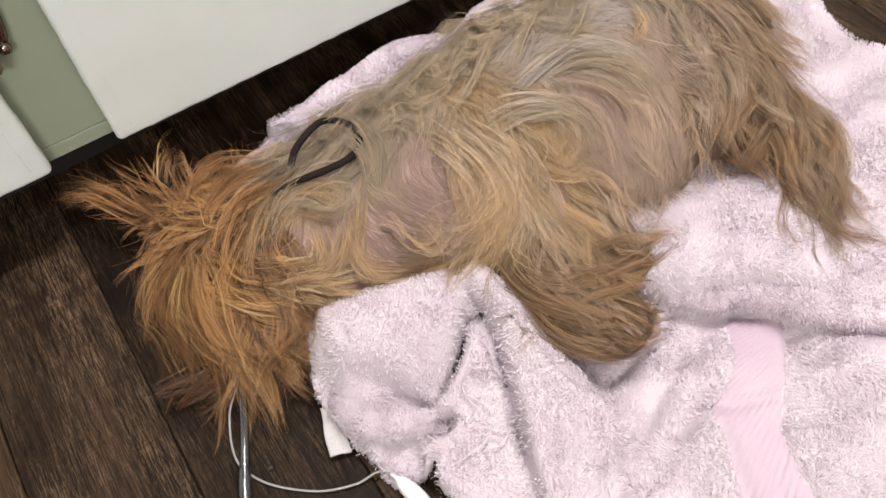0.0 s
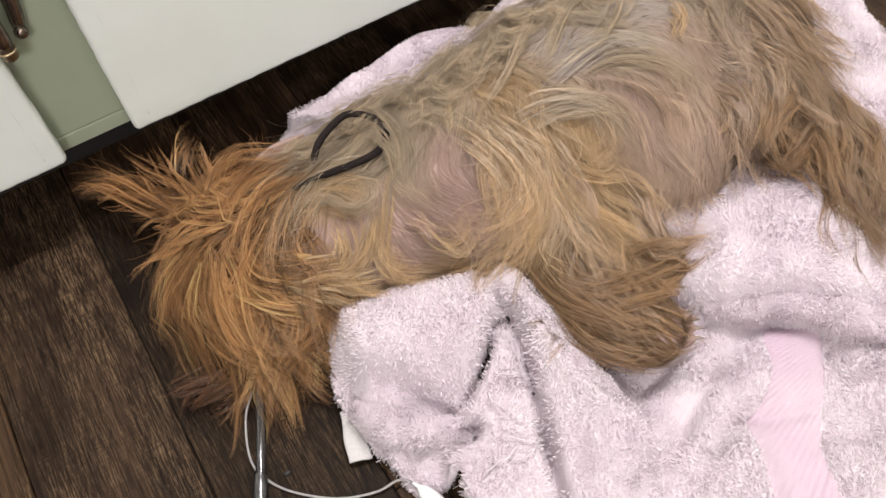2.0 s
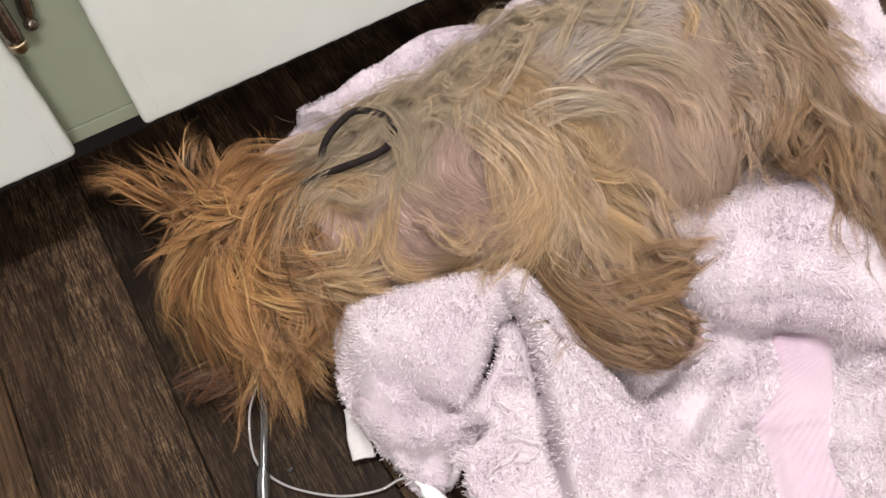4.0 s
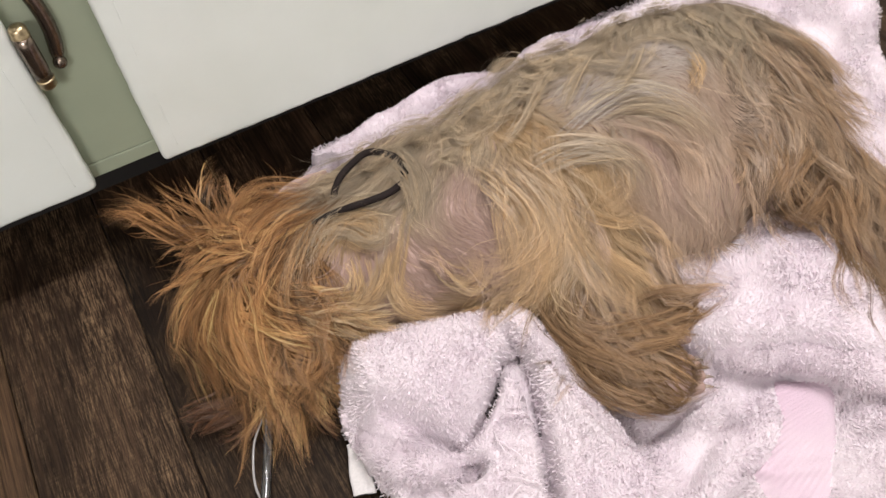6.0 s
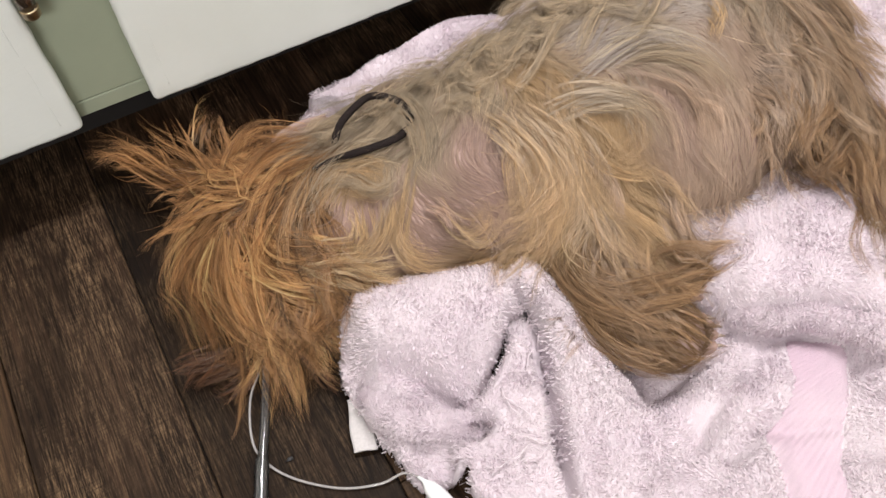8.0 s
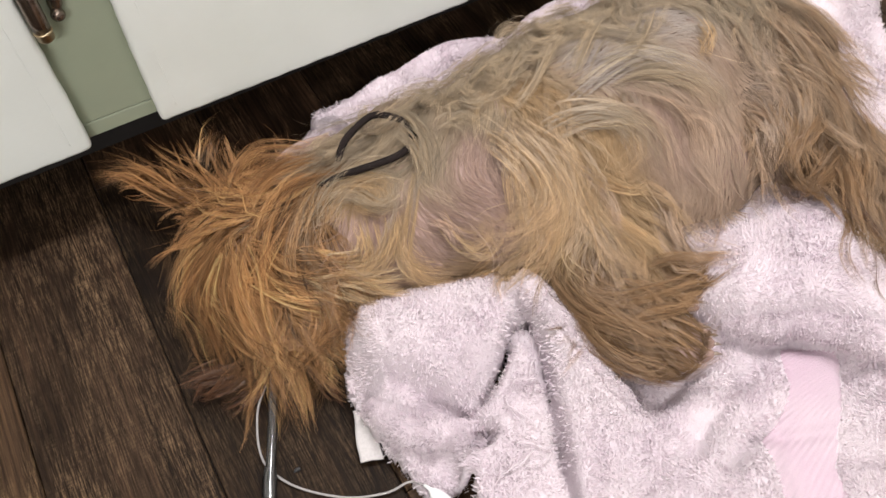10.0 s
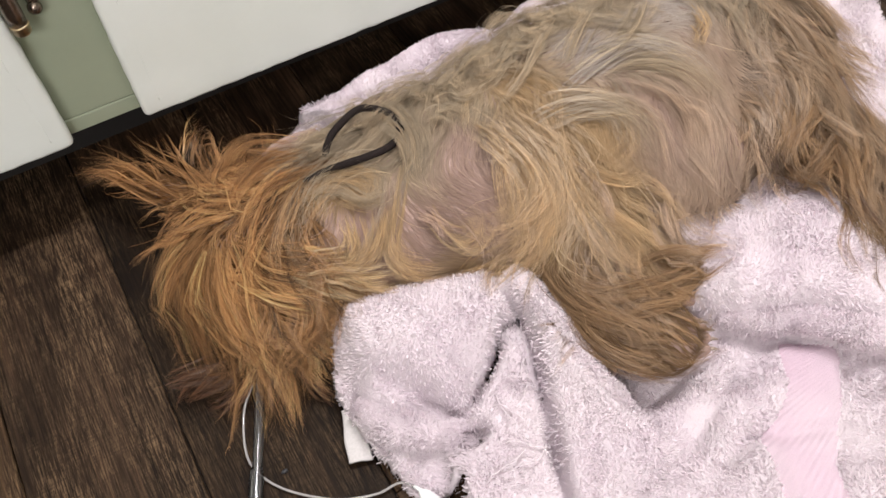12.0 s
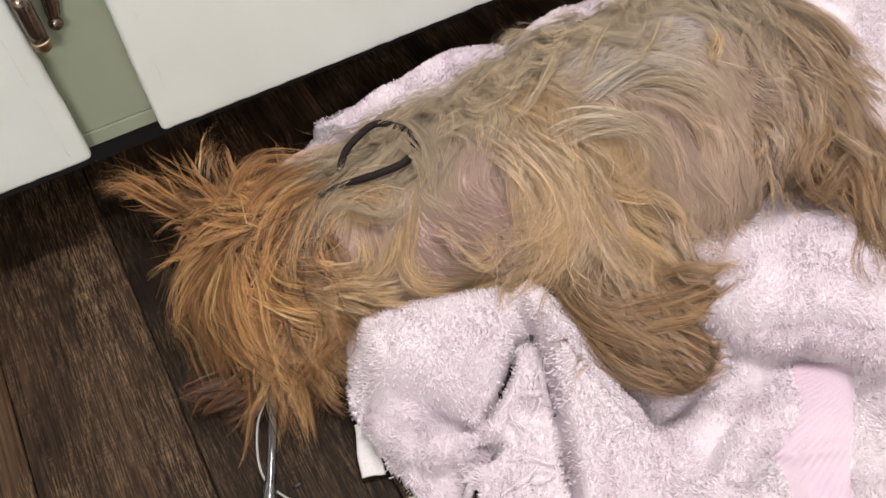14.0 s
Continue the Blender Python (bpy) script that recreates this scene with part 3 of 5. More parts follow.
def towel():
    root = tagged(new("towel"), "pale pink bunched terry bath towel spread on the floor", "towel")
    edge = TOWEL_EDGE
    xs = np.concatenate([np.arange(0.22, 0.72, 0.0025), np.arange(0.72, 1.11, 0.005)])
    ys = np.concatenate([np.arange(-0.905, -0.62, 0.008), np.arange(-0.62, 0.02, 0.0026)])
    cloth = grid_sheet("cloth", xs, ys, towel_height, edge, TOWEL, root)
    band_edge = spline(BAND_EDGE, 90, True)
    grid_sheet("woven_band", np.arange(0.43, 0.627, 0.0012), np.arange(-0.665, -0.456, 0.0014), band_height, band_edge, BAND, root, "pink ribbed woven band", 0.0015)
    rng = np.random.RandomState(5)
    n = 380000
    x, y = rng.uniform(0.22, 1.02, n), rng.uniform(-0.66, 0.02, n)
    under = ((x - 0.60) / 0.22) ** 2 + ((y + 0.20) / 0.085) ** 2 < 1
    x, y = x[~under], y[~under]
    slit = slit_at(x, y)
    ok = (inside(x, y, edge[::2]) > 0.001) & (inside(x, y, band_edge) < 0.001) & ~slit
    p = np.stack([x[ok], y[ok]], -1)
    pile("nap", np.column_stack([p, SUPPORT.at(p)]), unit(SUPPORT_NORMAL.at(p)), TOWEL, root, 6)
    rolled_fold([(x_, y_ - 0.010, z_) for (x_, y_), z_ in zip(BACK_ROLL, (0.016, 0.036, 0.044) + (0.045,) * 7)], [0.004, 0.016, 0.018, 0.017, 0.012, 0.013, 0.016, 0.012], root, 61, 30000)
    rolled_fold([(x_ + 0.004, y_ + 0.004, z_) for (x_, y_), z_ in zip(LIP[1:], (0.026, 0.028, 0.032, 0.032, 0.028, 0.02))], [0.006, 0.012, 0.014, 0.014, 0.012, 0.010], root, 63, 16000)
    rolled_fold([(x_ - 0.008, y_, z_) for (x_, y_), z_ in zip(FLAP_EDGE[:5], (0.074, 0.070, 0.055, 0.042, 0.026))], [0.010, 0.011, 0.010, 0.009, 0.005], root, 65, 12000)
    rolled_fold([(0.255, -0.336, 0.024), (0.264, -0.358, 0.026), (0.281, -0.379, 0.027), (0.303, -0.397, 0.027), (0.320, -0.408, 0.024)], [0.009, 0.013, 0.014, 0.013, 0.008], root, 67, 14000)
    # inner layer seen through the gap
    rolled_fold([(0.394, -0.335, 0.030), (0.388, -0.362, 0.032), (0.376, -0.392, 0.024), (0.362, -0.42, 0.016)], [0.010, 0.013, 0.013, 0.010], root, 69, 3000)
    # stitched hem at the corner on the floor
    line = spline([(0.243, -0.330, 0.014), (0.238, -0.343, 0.010), (0.233, -0.357, 0.007), (0.229, -0.369, 0.005)], 22)
    rows = []
    for k, q in enumerate(line):
        rows.append([(q[0] + 0.017 * u + 0.0006 * math.sin(0.4 * k), q[1] - 0.006 * u, max(0.0035, q[2] + 0.006 * u * (1 - u) + 0.0012 * (abs(u - 0.8) > 0.12))) for u in np.linspace(0, 1, 11)])
    index = np.arange(22 * 11).reshape(22, 11)
    hem = from_arrays("hem", np.array(rows).reshape(-1, 3), np.stack([index[:-1, :-1], index[:-1, 1:], index[1:, 1:], index[1:, :-1]], -1).reshape(-1, 4), HEM, root, "smooth white stitched hem")
    solid = hem.modifiers.new("thickness", "SOLIDIFY")
    solid.thickness, solid.offset = 0.003, 0
    # loose threads at the torn edges
    rng = random.Random(8)
    for cx, cy, cz, a in ((0.398, -0.352, 0.05, -110), (0.392, -0.375, 0.06, -105), (0.352, -0.388, 0.045, -60), (0.345, -0.395, 0.05, -80),
                          (0.338, -0.402, 0.05, -30), (0.355, -0.41, 0.05, 20), (0.33, -0.43, 0.04, -40), (0.325, -0.45, 0.045, -10), (0.30, -0.452, 0.03, 15)):
        pts, q, h = [], np.array((cx, cy, cz)), radians(a)
        for k in range(7):
            pts.append(q)
            h += rng.uniform(-0.5, 0.5)
            q = q + np.array((math.cos(h), math.sin(h), 0)) * rng.uniform(0.004, 0.008)
            q[2] = float(towel_height(np.array([q[0]]), np.array([q[1]]))[0]) + rng.uniform(0.003, 0.008)
        part("loose_thread", tube_path(spline(pts, 24), 0.0006, 5), TOWEL, root, smooth=True)


towel()


# ---- dog ----
SQUASH = 1.55
# rounded limbs of the body: from, radius, to, radius (height flattened by SQUASH)
PAWS = {"near_foreleg": ((0.502, -0.424, 0.036), 340), "far_foreleg": ((0.530, -0.380, 0.034), 330), "near_hind_leg": ((0.716, -0.428, 0.030), 250)}
BODY_LIMBS = {
    "torso": [((0.440, -0.208, 0.068), 0.088, (0.560, -0.198, 0.072), 0.104), ((0.560, -0.198, 0.072), 0.104, (0.670, -0.186, 0.070), 0.098),
              ((0.670, -0.186, 0.070), 0.098, (0.742, -0.176, 0.066), 0.084), ((0.560, -0.250, 0.060), 0.080, (0.618, -0.272, 0.056), 0.074)],
    "neck": [((0.296, -0.190, 0.052), 0.066, (0.430, -0.214, 0.066), 0.092), ((0.305, -0.128, 0.040), 0.040, (0.405, -0.130, 0.052), 0.055)],
    "head": [((0.244, -0.160, 0.050), 0.060, (0.262, -0.185, 0.050), 0.060), ((0.226, -0.188, 0.042), 0.052, (0.230, -0.228, 0.036), 0.036), ((0.235, -0.226, 0.028), 0.030, (0.205, -0.258, 0.016), 0.013)],
    "ear": [((0.228, -0.116, 0.058), 0.020, (0.165, -0.026, 0.052), 0.006)],
    "near_foreleg": [((0.474, -0.250, 0.088), 0.050, (0.466, -0.335, 0.068), 0.038), ((0.466, -0.335, 0.068), 0.038, (0.464, -0.385, 0.054), 0.030),
                     ((0.464, -0.385, 0.054), 0.033, (0.484, -0.416, 0.046), 0.033)],
    "far_foreleg": [((0.515, -0.295, 0.055), 0.050, (0.522, -0.350, 0.048), 0.034), ((0.522, -0.350, 0.048), 0.032, (0.526, -0.372, 0.044), 0.026)],
    "near_hind_leg": [((0.750, -0.222, 0.078), 0.074, (0.702, -0.312, 0.072), 0.052), ((0.702, -0.312, 0.072), 0.052, (0.748, -0.358, 0.052), 0.036),
                      ((0.748, -0.358, 0.052), 0.034, (0.722, -0.412, 0.038), 0.030)],
}


def rounded(p, a, ra, b, rb):
    s = np.array((1, 1, SQUASH))
    p, a, b = p * s, np.array(a) * s, np.array(b) * s
    ab = b - a
    t = np.clip(((p - a) @ ab) / (ab @ ab), 0, 1)
    return np.linalg.norm(p - a - t[..., None] * ab, axis=-1) - (ra + (rb - ra) * t)


def body_exact(p):
    d = np.full(p.shape[:-1], 9.0)
    k = 0.016
    for limb in BODY_LIMBS.values():
        for a, ra, b, rb in limb:
            e = rounded(p, a, ra, b, rb)
            h = np.clip(0.5 + 0.5 * (d - e) / k, 0, 1)
            d = d + (e - d) * h - k * h * (1 - h)
    return d


def body_grid():
    gap, low = 0.005, (0.06, -0.54, -0.02)
    axes = [np.arange(a, b, gap) for a, b in zip(low, (0.96, 0.10, 0.22))]
    d = body_exact(np.stack(np.meshgrid(*axes, indexing="ij"), -1))
    return Sampled(low, gap, np.concatenate([d[..., None], np.stack(np.gradient(d, gap), -1)], -1))


BODY = body_grid()


def body_at(p):
    v = BODY.at(p)
    return v[:, 0], unit(v[:, 1:])


def limb_mesh(name, limbs, parent, label=""):
    """One skin part: rounded limbs melted together."""
    bm = bmesh.new()
    for a, ra, b, rb in limbs:
        a, b = np.array(a), np.array(b)
        for t in np.linspace(0, 1, 7):
            r = ra + (rb - ra) * t
            made = bmesh.ops.create_uvsphere(bm, u_segments=20, v_segments=12, radius=1)["verts"]
            for v in made:
                v.co = Vector(a + (b - a) * t) + Vector((v.co.x * r, v.co.y * r, v.co.z * r / SQUASH))
    ob = part(name, bm, SKIN, parent, label, True)
    melt = ob.modifiers.new("melt", "REMESH")
    melt.mode, melt.voxel_size, melt.use_smooth_shade = "VOXEL", 0.005, True
    calm = ob.modifiers.new("calm", "SMOOTH")
    calm.factor, calm.iterations = 0.5, 6
    return ob


# hair flow: x, y, heading in degrees, length, lift, density, colour
HEAD_FLOW = [
    (0.235, -0.153, 150, 0.040, 0.3, 1.00, 0),
    (0.222, -0.284, -104, 0.025, 0.2, 0.80, 8),
    (0.213, -0.114, 131, 0.030, 0.3, 1.00, 0),
    (0.180, -0.055, 131, 0.025, 0.2, 1.00, 0),
    (0.242, -0.087, 80, 0.050, 0.7, 0.80, 0),
    (0.278, -0.097, 85, 0.050, 0.6, 0.90, 0),
    (0.197, -0.152, -166, 0.050, 0.4, 1.00, 0),
    (0.168, -0.178, -126, 0.060, 0.3, 1.00, 0),
    (0.181, -0.214, -108, 0.045, 0.4, 1.00, 0),
    (0.211, -0.208, -111, 0.060, 0.4, 1.00, 9),
    (0.217, -0.252, -96, 0.045, 0.4, 1.00, 9),
    (0.303, -0.131, 174, 0.060, 0.3, 1.00, 0),
    (0.272, -0.149, -144, 0.060, 0.4, 1.00, 0),
    (0.279, -0.192, -127, 0.060, 0.3, 1.00, 9),
]
FACE_FLOW = [
    (0.228, -0.206, -54, 0.070, 0.4, 1.00, 9),
    (0.249, -0.252, -45, 0.060, 0.4, 0.80, 9),
    (0.222, -0.251, -103, 0.035, 0.3, 0.90, 9),
    (0.258, -0.269, -111, 0.040, 0.3, 0.60, 8),
    (0.255, -0.307, -126, 0.025, 0.2, 0.70, 8),
    (0.277, -0.296, -103, 0.025, 0.2, 0.60, 8),
    (0.265, -0.288, -114, 0.030, 0.2, 0.70, 0),
    (0.174, -0.237, -96, 0.030, 0.2, 0.55, 8),
    (0.154, -0.256, 172, 0.025, 0.1, 0.55, 8),
    (0.177, -0.278, -164, 0.025, 0.1, 0.55, 8),
    (0.195, -0.284, -111, 0.025, 0.1, 0.55, 8),
    (0.326, -0.123, 153, 0.060, 0.3, 1.00, 0),
    (0.323, -0.162, -153, 0.060, 0.3, 0.90, 9),
]
NECK_FLOW = [
    (0.383, -0.130, -143, 0.055, 0.5, 1.00, 2),
    (0.355, -0.136, -160, 0.055, 0.5, 1.00, 2),
    (0.322, -0.098, 168, 0.050, 0.4, 0.90, 2),
    (0.350, -0.092, 175, 0.050, 0.5, 0.95, 2),
    (0.365, -0.184, 166, 0.050, 0.5, 0.70, 2),
    (0.318, -0.189, -131, 0.060, 0.4, 0.50, 1),
    (0.309, -0.221, -96, 0.030, 0.2, 0.10, 5),
    (0.334, -0.239, -127, 0.040, 0.2, 0.20, 5),
    (0.325, -0.275, -166, 0.040, 0.3, 0.50, 5),
    (0.398, -0.200, -127, 0.050, 0.4, 0.70, 2),
    (0.359, -0.256, -108, 0.050, 0.3, 0.25, 5),
    (0.295, -0.247, -108, 0.040, 0.2, 0.25, 5),
    (0.416, -0.128, -114, 0.050, 0.6, 1.00, 2),
]
SHOULDER_FLOW = [
    (0.459, -0.132, -138, 0.050, 0.7, 1.00, 2),
    (0.454, -0.182, -139, 0.040, 0.4, 0.70, 2),
    (0.488, -0.189, -79, 0.060, 0.4, 0.90, 1),
    (0.486, -0.239, -101, 0.080, 0.4, 1.00, 1),
    (0.473, -0.293, -127, 0.065, 0.4, 1.00, 1),
    (0.447, -0.320, -144, 0.050, 0.4, 1.00, 1),
    (0.415, -0.252, -103, 0.040, 0.2, 0.20, 5),
    (0.388, -0.284, -77, 0.040, 0.3, 0.28, 5),
    (0.423, -0.295, -103, 0.040, 0.2, 0.25, 5),
    (0.424, -0.219, -114, 0.040, 0.2, 0.30, 5),
    (0.445, -0.234, -101, 0.040, 0.2, 0.35, 5),
    (0.363, -0.295, -36, 0.050, 0.3, 0.90, 1),
    (0.414, -0.324, 157, 0.040, 0.3, 0.80, 1),
]
FLANK_FLOW = [
    (0.512, -0.133, -135, 0.050, 0.7, 1.00, 2),
    (0.571, -0.128, -138, 0.050, 0.6, 1.00, 2),
    (0.627, -0.129, -135, 0.050, 0.5, 1.00, 2),
    (0.685, -0.140, -138, 0.050, 0.5, 1.00, 2),
    (0.738, -0.159, -132, 0.050, 0.5, 1.00, 2),
    (0.553, -0.192, -6, 0.040, 0.2, 0.60, 6),
    (0.644, -0.182, -6, 0.030, 0.1, 0.50, 6),
    (0.593, -0.212, -27, 0.040, 0.2, 0.50, 2),
    (0.637, -0.244, -69, 0.040, 0.2, 0.45, 7),
    (0.625, -0.298, -107, 0.040, 0.2, 0.45, 7),
]
BELLY_FLOW = [
    (0.532, -0.256, -90, 0.050, 0.3, 0.80, 1),
    (0.570, -0.275, -101, 0.030, 0.2, 0.30, 5),
    (0.517, -0.317, -114, 0.060, 0.3, 0.90, 1),
    (0.554, -0.336, -122, 0.050, 0.2, 0.90, 7),
    (0.598, -0.352, -119, 0.050, 0.2, 0.90, 7),
    (0.640, -0.351, -114, 0.040, 0.2, 0.80, 7),
    (0.695, -0.259, -77, 0.050, 0.2, 0.80, 7),
]
FORE_FLOW = [
    (0.453, -0.345, -117, 0.030, 0.3, 0.90, 3),
    (0.446, -0.381, -111, 0.035, 0.3, 1.00, 3),
    (0.437, -0.420, -82, 0.030, 0.2, 1.00, 3),
    (0.456, -0.439, -56, 0.030, 0.3, 1.00, 3),
    (0.465, -0.414, -40, 0.030, 0.3, 1.00, 3),
    (0.484, -0.353, -114, 0.040, 0.3, 0.80, 7),
    (0.514, -0.360, -111, 0.035, 0.3, 0.80, 3),
    (0.493, -0.387, -76, 0.030, 0.3, 0.90, 3),
    (0.516, -0.396, -23, 0.030, 0.3, 0.90, 3),
    (0.540, -0.396, -14, 0.025, 0.3, 0.90, 3),
]
HIND_FLOW = [
    (0.790, -0.230, -110, 0.050, 0.4, 1.00, 10),
    (0.820, -0.263, -90, 0.050, 0.4, 1.00, 10),
    (0.752, -0.301, -121, 0.050, 0.3, 1.00, 10),
    (0.771, -0.334, -112, 0.060, 0.4, 1.00, 10),
    (0.682, -0.314, -119, 0.030, 0.1, 0.50, 3),
    (0.683, -0.357, -107, 0.040, 0.3, 0.90, 3),
    (0.708, -0.367, -127, 0.050, 0.3, 1.00, 3),
    (0.741, -0.391, -122, 0.060, 0.4, 1.00, 10),
    (0.691, -0.412, -119, 0.050, 0.3, 1.00, 3),
    (0.714, -0.436, -122, 0.050, 0.3, 1.00, 3),
    (0.728, -0.255, -114, 0.050, 0.2, 0.90, 10),
]
# single long locks: colour, then a few points from root to tip
NECK_LOCKS = [
    (2, (0.361, -0.208, 0.118), (0.343, -0.186, 0.113), (0.313, -0.181, 0.106), (0.285, -0.198, 0.100), (0.278, -0.224, 0.094)),
    (2, (0.291, -0.193, 0.103), (0.319, -0.201, 0.109), (0.330, -0.226, 0.110), (0.351, -0.227, 0.115), (0.355, -0.200, 0.118)),
    (1, (0.348, -0.232, 0.112), (0.331, -0.249, 0.101), (0.310, -0.258, 0.088), (0.274, -0.253, 0.076)),
    (1, (0.367, -0.214, 0.121), (0.344, -0.245, 0.109), (0.328, -0.264, 0.093), (0.334, -0.281, 0.078), (0.360, -0.296, 0.071)),
    (1, (0.313, -0.227, 0.103), (0.310, -0.244, 0.094), (0.307, -0.255, 0.086)),
    (2, (0.399, -0.117, 0.097), (0.398, -0.170, 0.124), (0.392, -0.208, 0.128), (0.372, -0.237, 0.120)),
    (2, (0.381, -0.165, 0.118), (0.384, -0.201, 0.126), (0.375, -0.227, 0.122)),
    (1, (0.373, -0.261, 0.108), (0.376, -0.279, 0.097), (0.388, -0.293, 0.089), (0.401, -0.292, 0.098), (0.400, -0.278, 0.109)),
]
SHOULDER_LOCKS = [
    (1, (0.446, -0.216, 0.136), (0.459, -0.252, 0.132), (0.461, -0.291, 0.120), (0.442, -0.315, 0.107), (0.420, -0.329, 0.090)),
    (1, (0.453, -0.227, 0.135), (0.463, -0.267, 0.129), (0.464, -0.303, 0.116), (0.450, -0.320, 0.108), (0.431, -0.329, 0.098)),
    (1, (0.431, -0.213, 0.135), (0.444, -0.249, 0.130), (0.445, -0.286, 0.118), (0.431, -0.310, 0.102), (0.413, -0.318, 0.082)),
    (1, (0.465, -0.230, 0.134), (0.483, -0.269, 0.127), (0.479, -0.303, 0.114), (0.458, -0.324, 0.107)),
    (1, (0.417, -0.321, 0.078), (0.397, -0.307, 0.065), (0.371, -0.296, 0.055), (0.350, -0.283, 0.039)),
    (1, (0.459, -0.273, 0.124), (0.455, -0.306, 0.111), (0.439, -0.326, 0.099), (0.419, -0.338, 0.082)),
    (7, (0.487, -0.274, 0.122), (0.500, -0.297, 0.109), (0.501, -0.322, 0.098), (0.479, -0.343, 0.099)),
]
CROWN_LOCKS = [
    (9, (0.220, -0.164, 0.092), (0.195, -0.171, 0.082), (0.168, -0.176, 0.057), (0.150, -0.191, 0.043)),
    (9, (0.212, -0.171, 0.089), (0.181, -0.187, 0.071), (0.163, -0.203, 0.037), (0.161, -0.254, 0.019)),
    (9, (0.217, -0.182, 0.090), (0.204, -0.217, 0.075), (0.202, -0.244, 0.059), (0.208, -0.296, 0.009)),
    (9, (0.214, -0.188, 0.088), (0.195, -0.219, 0.068), (0.197, -0.256, 0.049), (0.212, -0.277, 0.027)),
    (9, (0.228, -0.181, 0.093), (0.225, -0.222, 0.082), (0.213, -0.254, 0.059), (0.207, -0.323, 0.009)),
    (9, (0.219, -0.159, 0.092), (0.192, -0.147, 0.079), (0.164, -0.151, 0.054), (0.144, -0.177, 0.048)),
    (9, (0.229, -0.175, 0.094), (0.199, -0.204, 0.079), (0.185, -0.228, 0.054), (0.196, -0.273, 0.028)),
    (9, (0.209, -0.165, 0.088), (0.178, -0.164, 0.069), (0.152, -0.178, 0.047), (0.147, -0.223, 0.034)),
]
CHEEK_LOCKS = [
    (0, (0.320, -0.129, 0.087), (0.291, -0.109, 0.077), (0.253, -0.132, 0.092), (0.223, -0.164, 0.094)),
    (0, (0.311, -0.162, 0.102), (0.277, -0.151, 0.095), (0.243, -0.172, 0.096), (0.219, -0.201, 0.088)),
    (0, (0.316, -0.114, 0.084), (0.285, -0.088, 0.083), (0.259, -0.082, 0.077), (0.230, -0.126, 0.090)),
    (0, (0.286, -0.155, 0.095), (0.251, -0.189, 0.095), (0.232, -0.216, 0.086), (0.229, -0.240, 0.070)),
    (3, (0.301, -0.170, 0.101), (0.270, -0.197, 0.098), (0.249, -0.227, 0.087), (0.244, -0.249, 0.068)),
    (0, (0.201, -0.205, 0.079), (0.221, -0.236, 0.071), (0.255, -0.257, 0.066), (0.292, -0.266, 0.070)),
    (0, (0.216, -0.226, 0.078), (0.245, -0.258, 0.065), (0.276, -0.267, 0.029), (0.289, -0.287, 0.031)),
    (0, (0.273, -0.186, 0.100), (0.242, -0.208, 0.092), (0.217, -0.224, 0.075), (0.213, -0.249, 0.060)),
]
SPIKES_LOCKS = [
    (0, (0.222, -0.129, 0.086), (0.217, -0.065, 0.062), (0.214, -0.034, 0.065), (0.215, -0.013, 0.070)),
    (0, (0.235, -0.121, 0.085), (0.235, -0.069, 0.067), (0.238, -0.044, 0.072), (0.252, -0.038, 0.082)),
    (0, (0.228, -0.124, 0.084), (0.215, -0.056, 0.062), (0.194, -0.019, 0.062), (0.188, 0.008, 0.067)),
    (0, (0.249, -0.104, 0.074), (0.252, -0.071, 0.078), (0.254, -0.054, 0.082), (0.242, -0.044, 0.074)),
    (0, (0.217, -0.141, 0.087), (0.192, -0.078, 0.067), (0.166, -0.015, 0.057), (0.129, -0.001, 0.065)),
    (0, (0.207, -0.138, 0.082), (0.180, -0.076, 0.060), (0.155, -0.024, 0.056), (0.125, -0.025, 0.055)),
    (0, (0.214, -0.133, 0.083), (0.191, -0.066, 0.066), (0.163, -0.004, 0.061), (0.144, 0.006, 0.067)),
    (0, (0.190, -0.084, 0.065), (0.172, -0.053, 0.061), (0.149, -0.018, 0.056), (0.125, -0.013, 0.059)),
]
BEARD_LOCKS = [
    (9, (0.245, -0.256, 0.061), (0.234, -0.274, 0.032), (0.235, -0.293, 0.013), (0.245, -0.311, 0.011)),
    (9, (0.225, -0.255, 0.059), (0.223, -0.275, 0.014), (0.215, -0.302, 0.008), (0.208, -0.324, 0.008)),
    (9, (0.257, -0.254, 0.066), (0.262, -0.262, 0.027), (0.255, -0.286, 0.021), (0.263, -0.312, 0.017)),
    (9, (0.253, -0.257, 0.065), (0.252, -0.271, 0.039), (0.265, -0.289, 0.023), (0.278, -0.295, 0.025)),
    (8, (0.176, -0.255, 0.017), (0.158, -0.252, 0.020), (0.139, -0.251, 0.023), (0.134, -0.242, 0.029)),
    (8, (0.186, -0.265, 0.015), (0.168, -0.272, 0.013), (0.157, -0.274, 0.014), (0.152, -0.264, 0.016)),
]
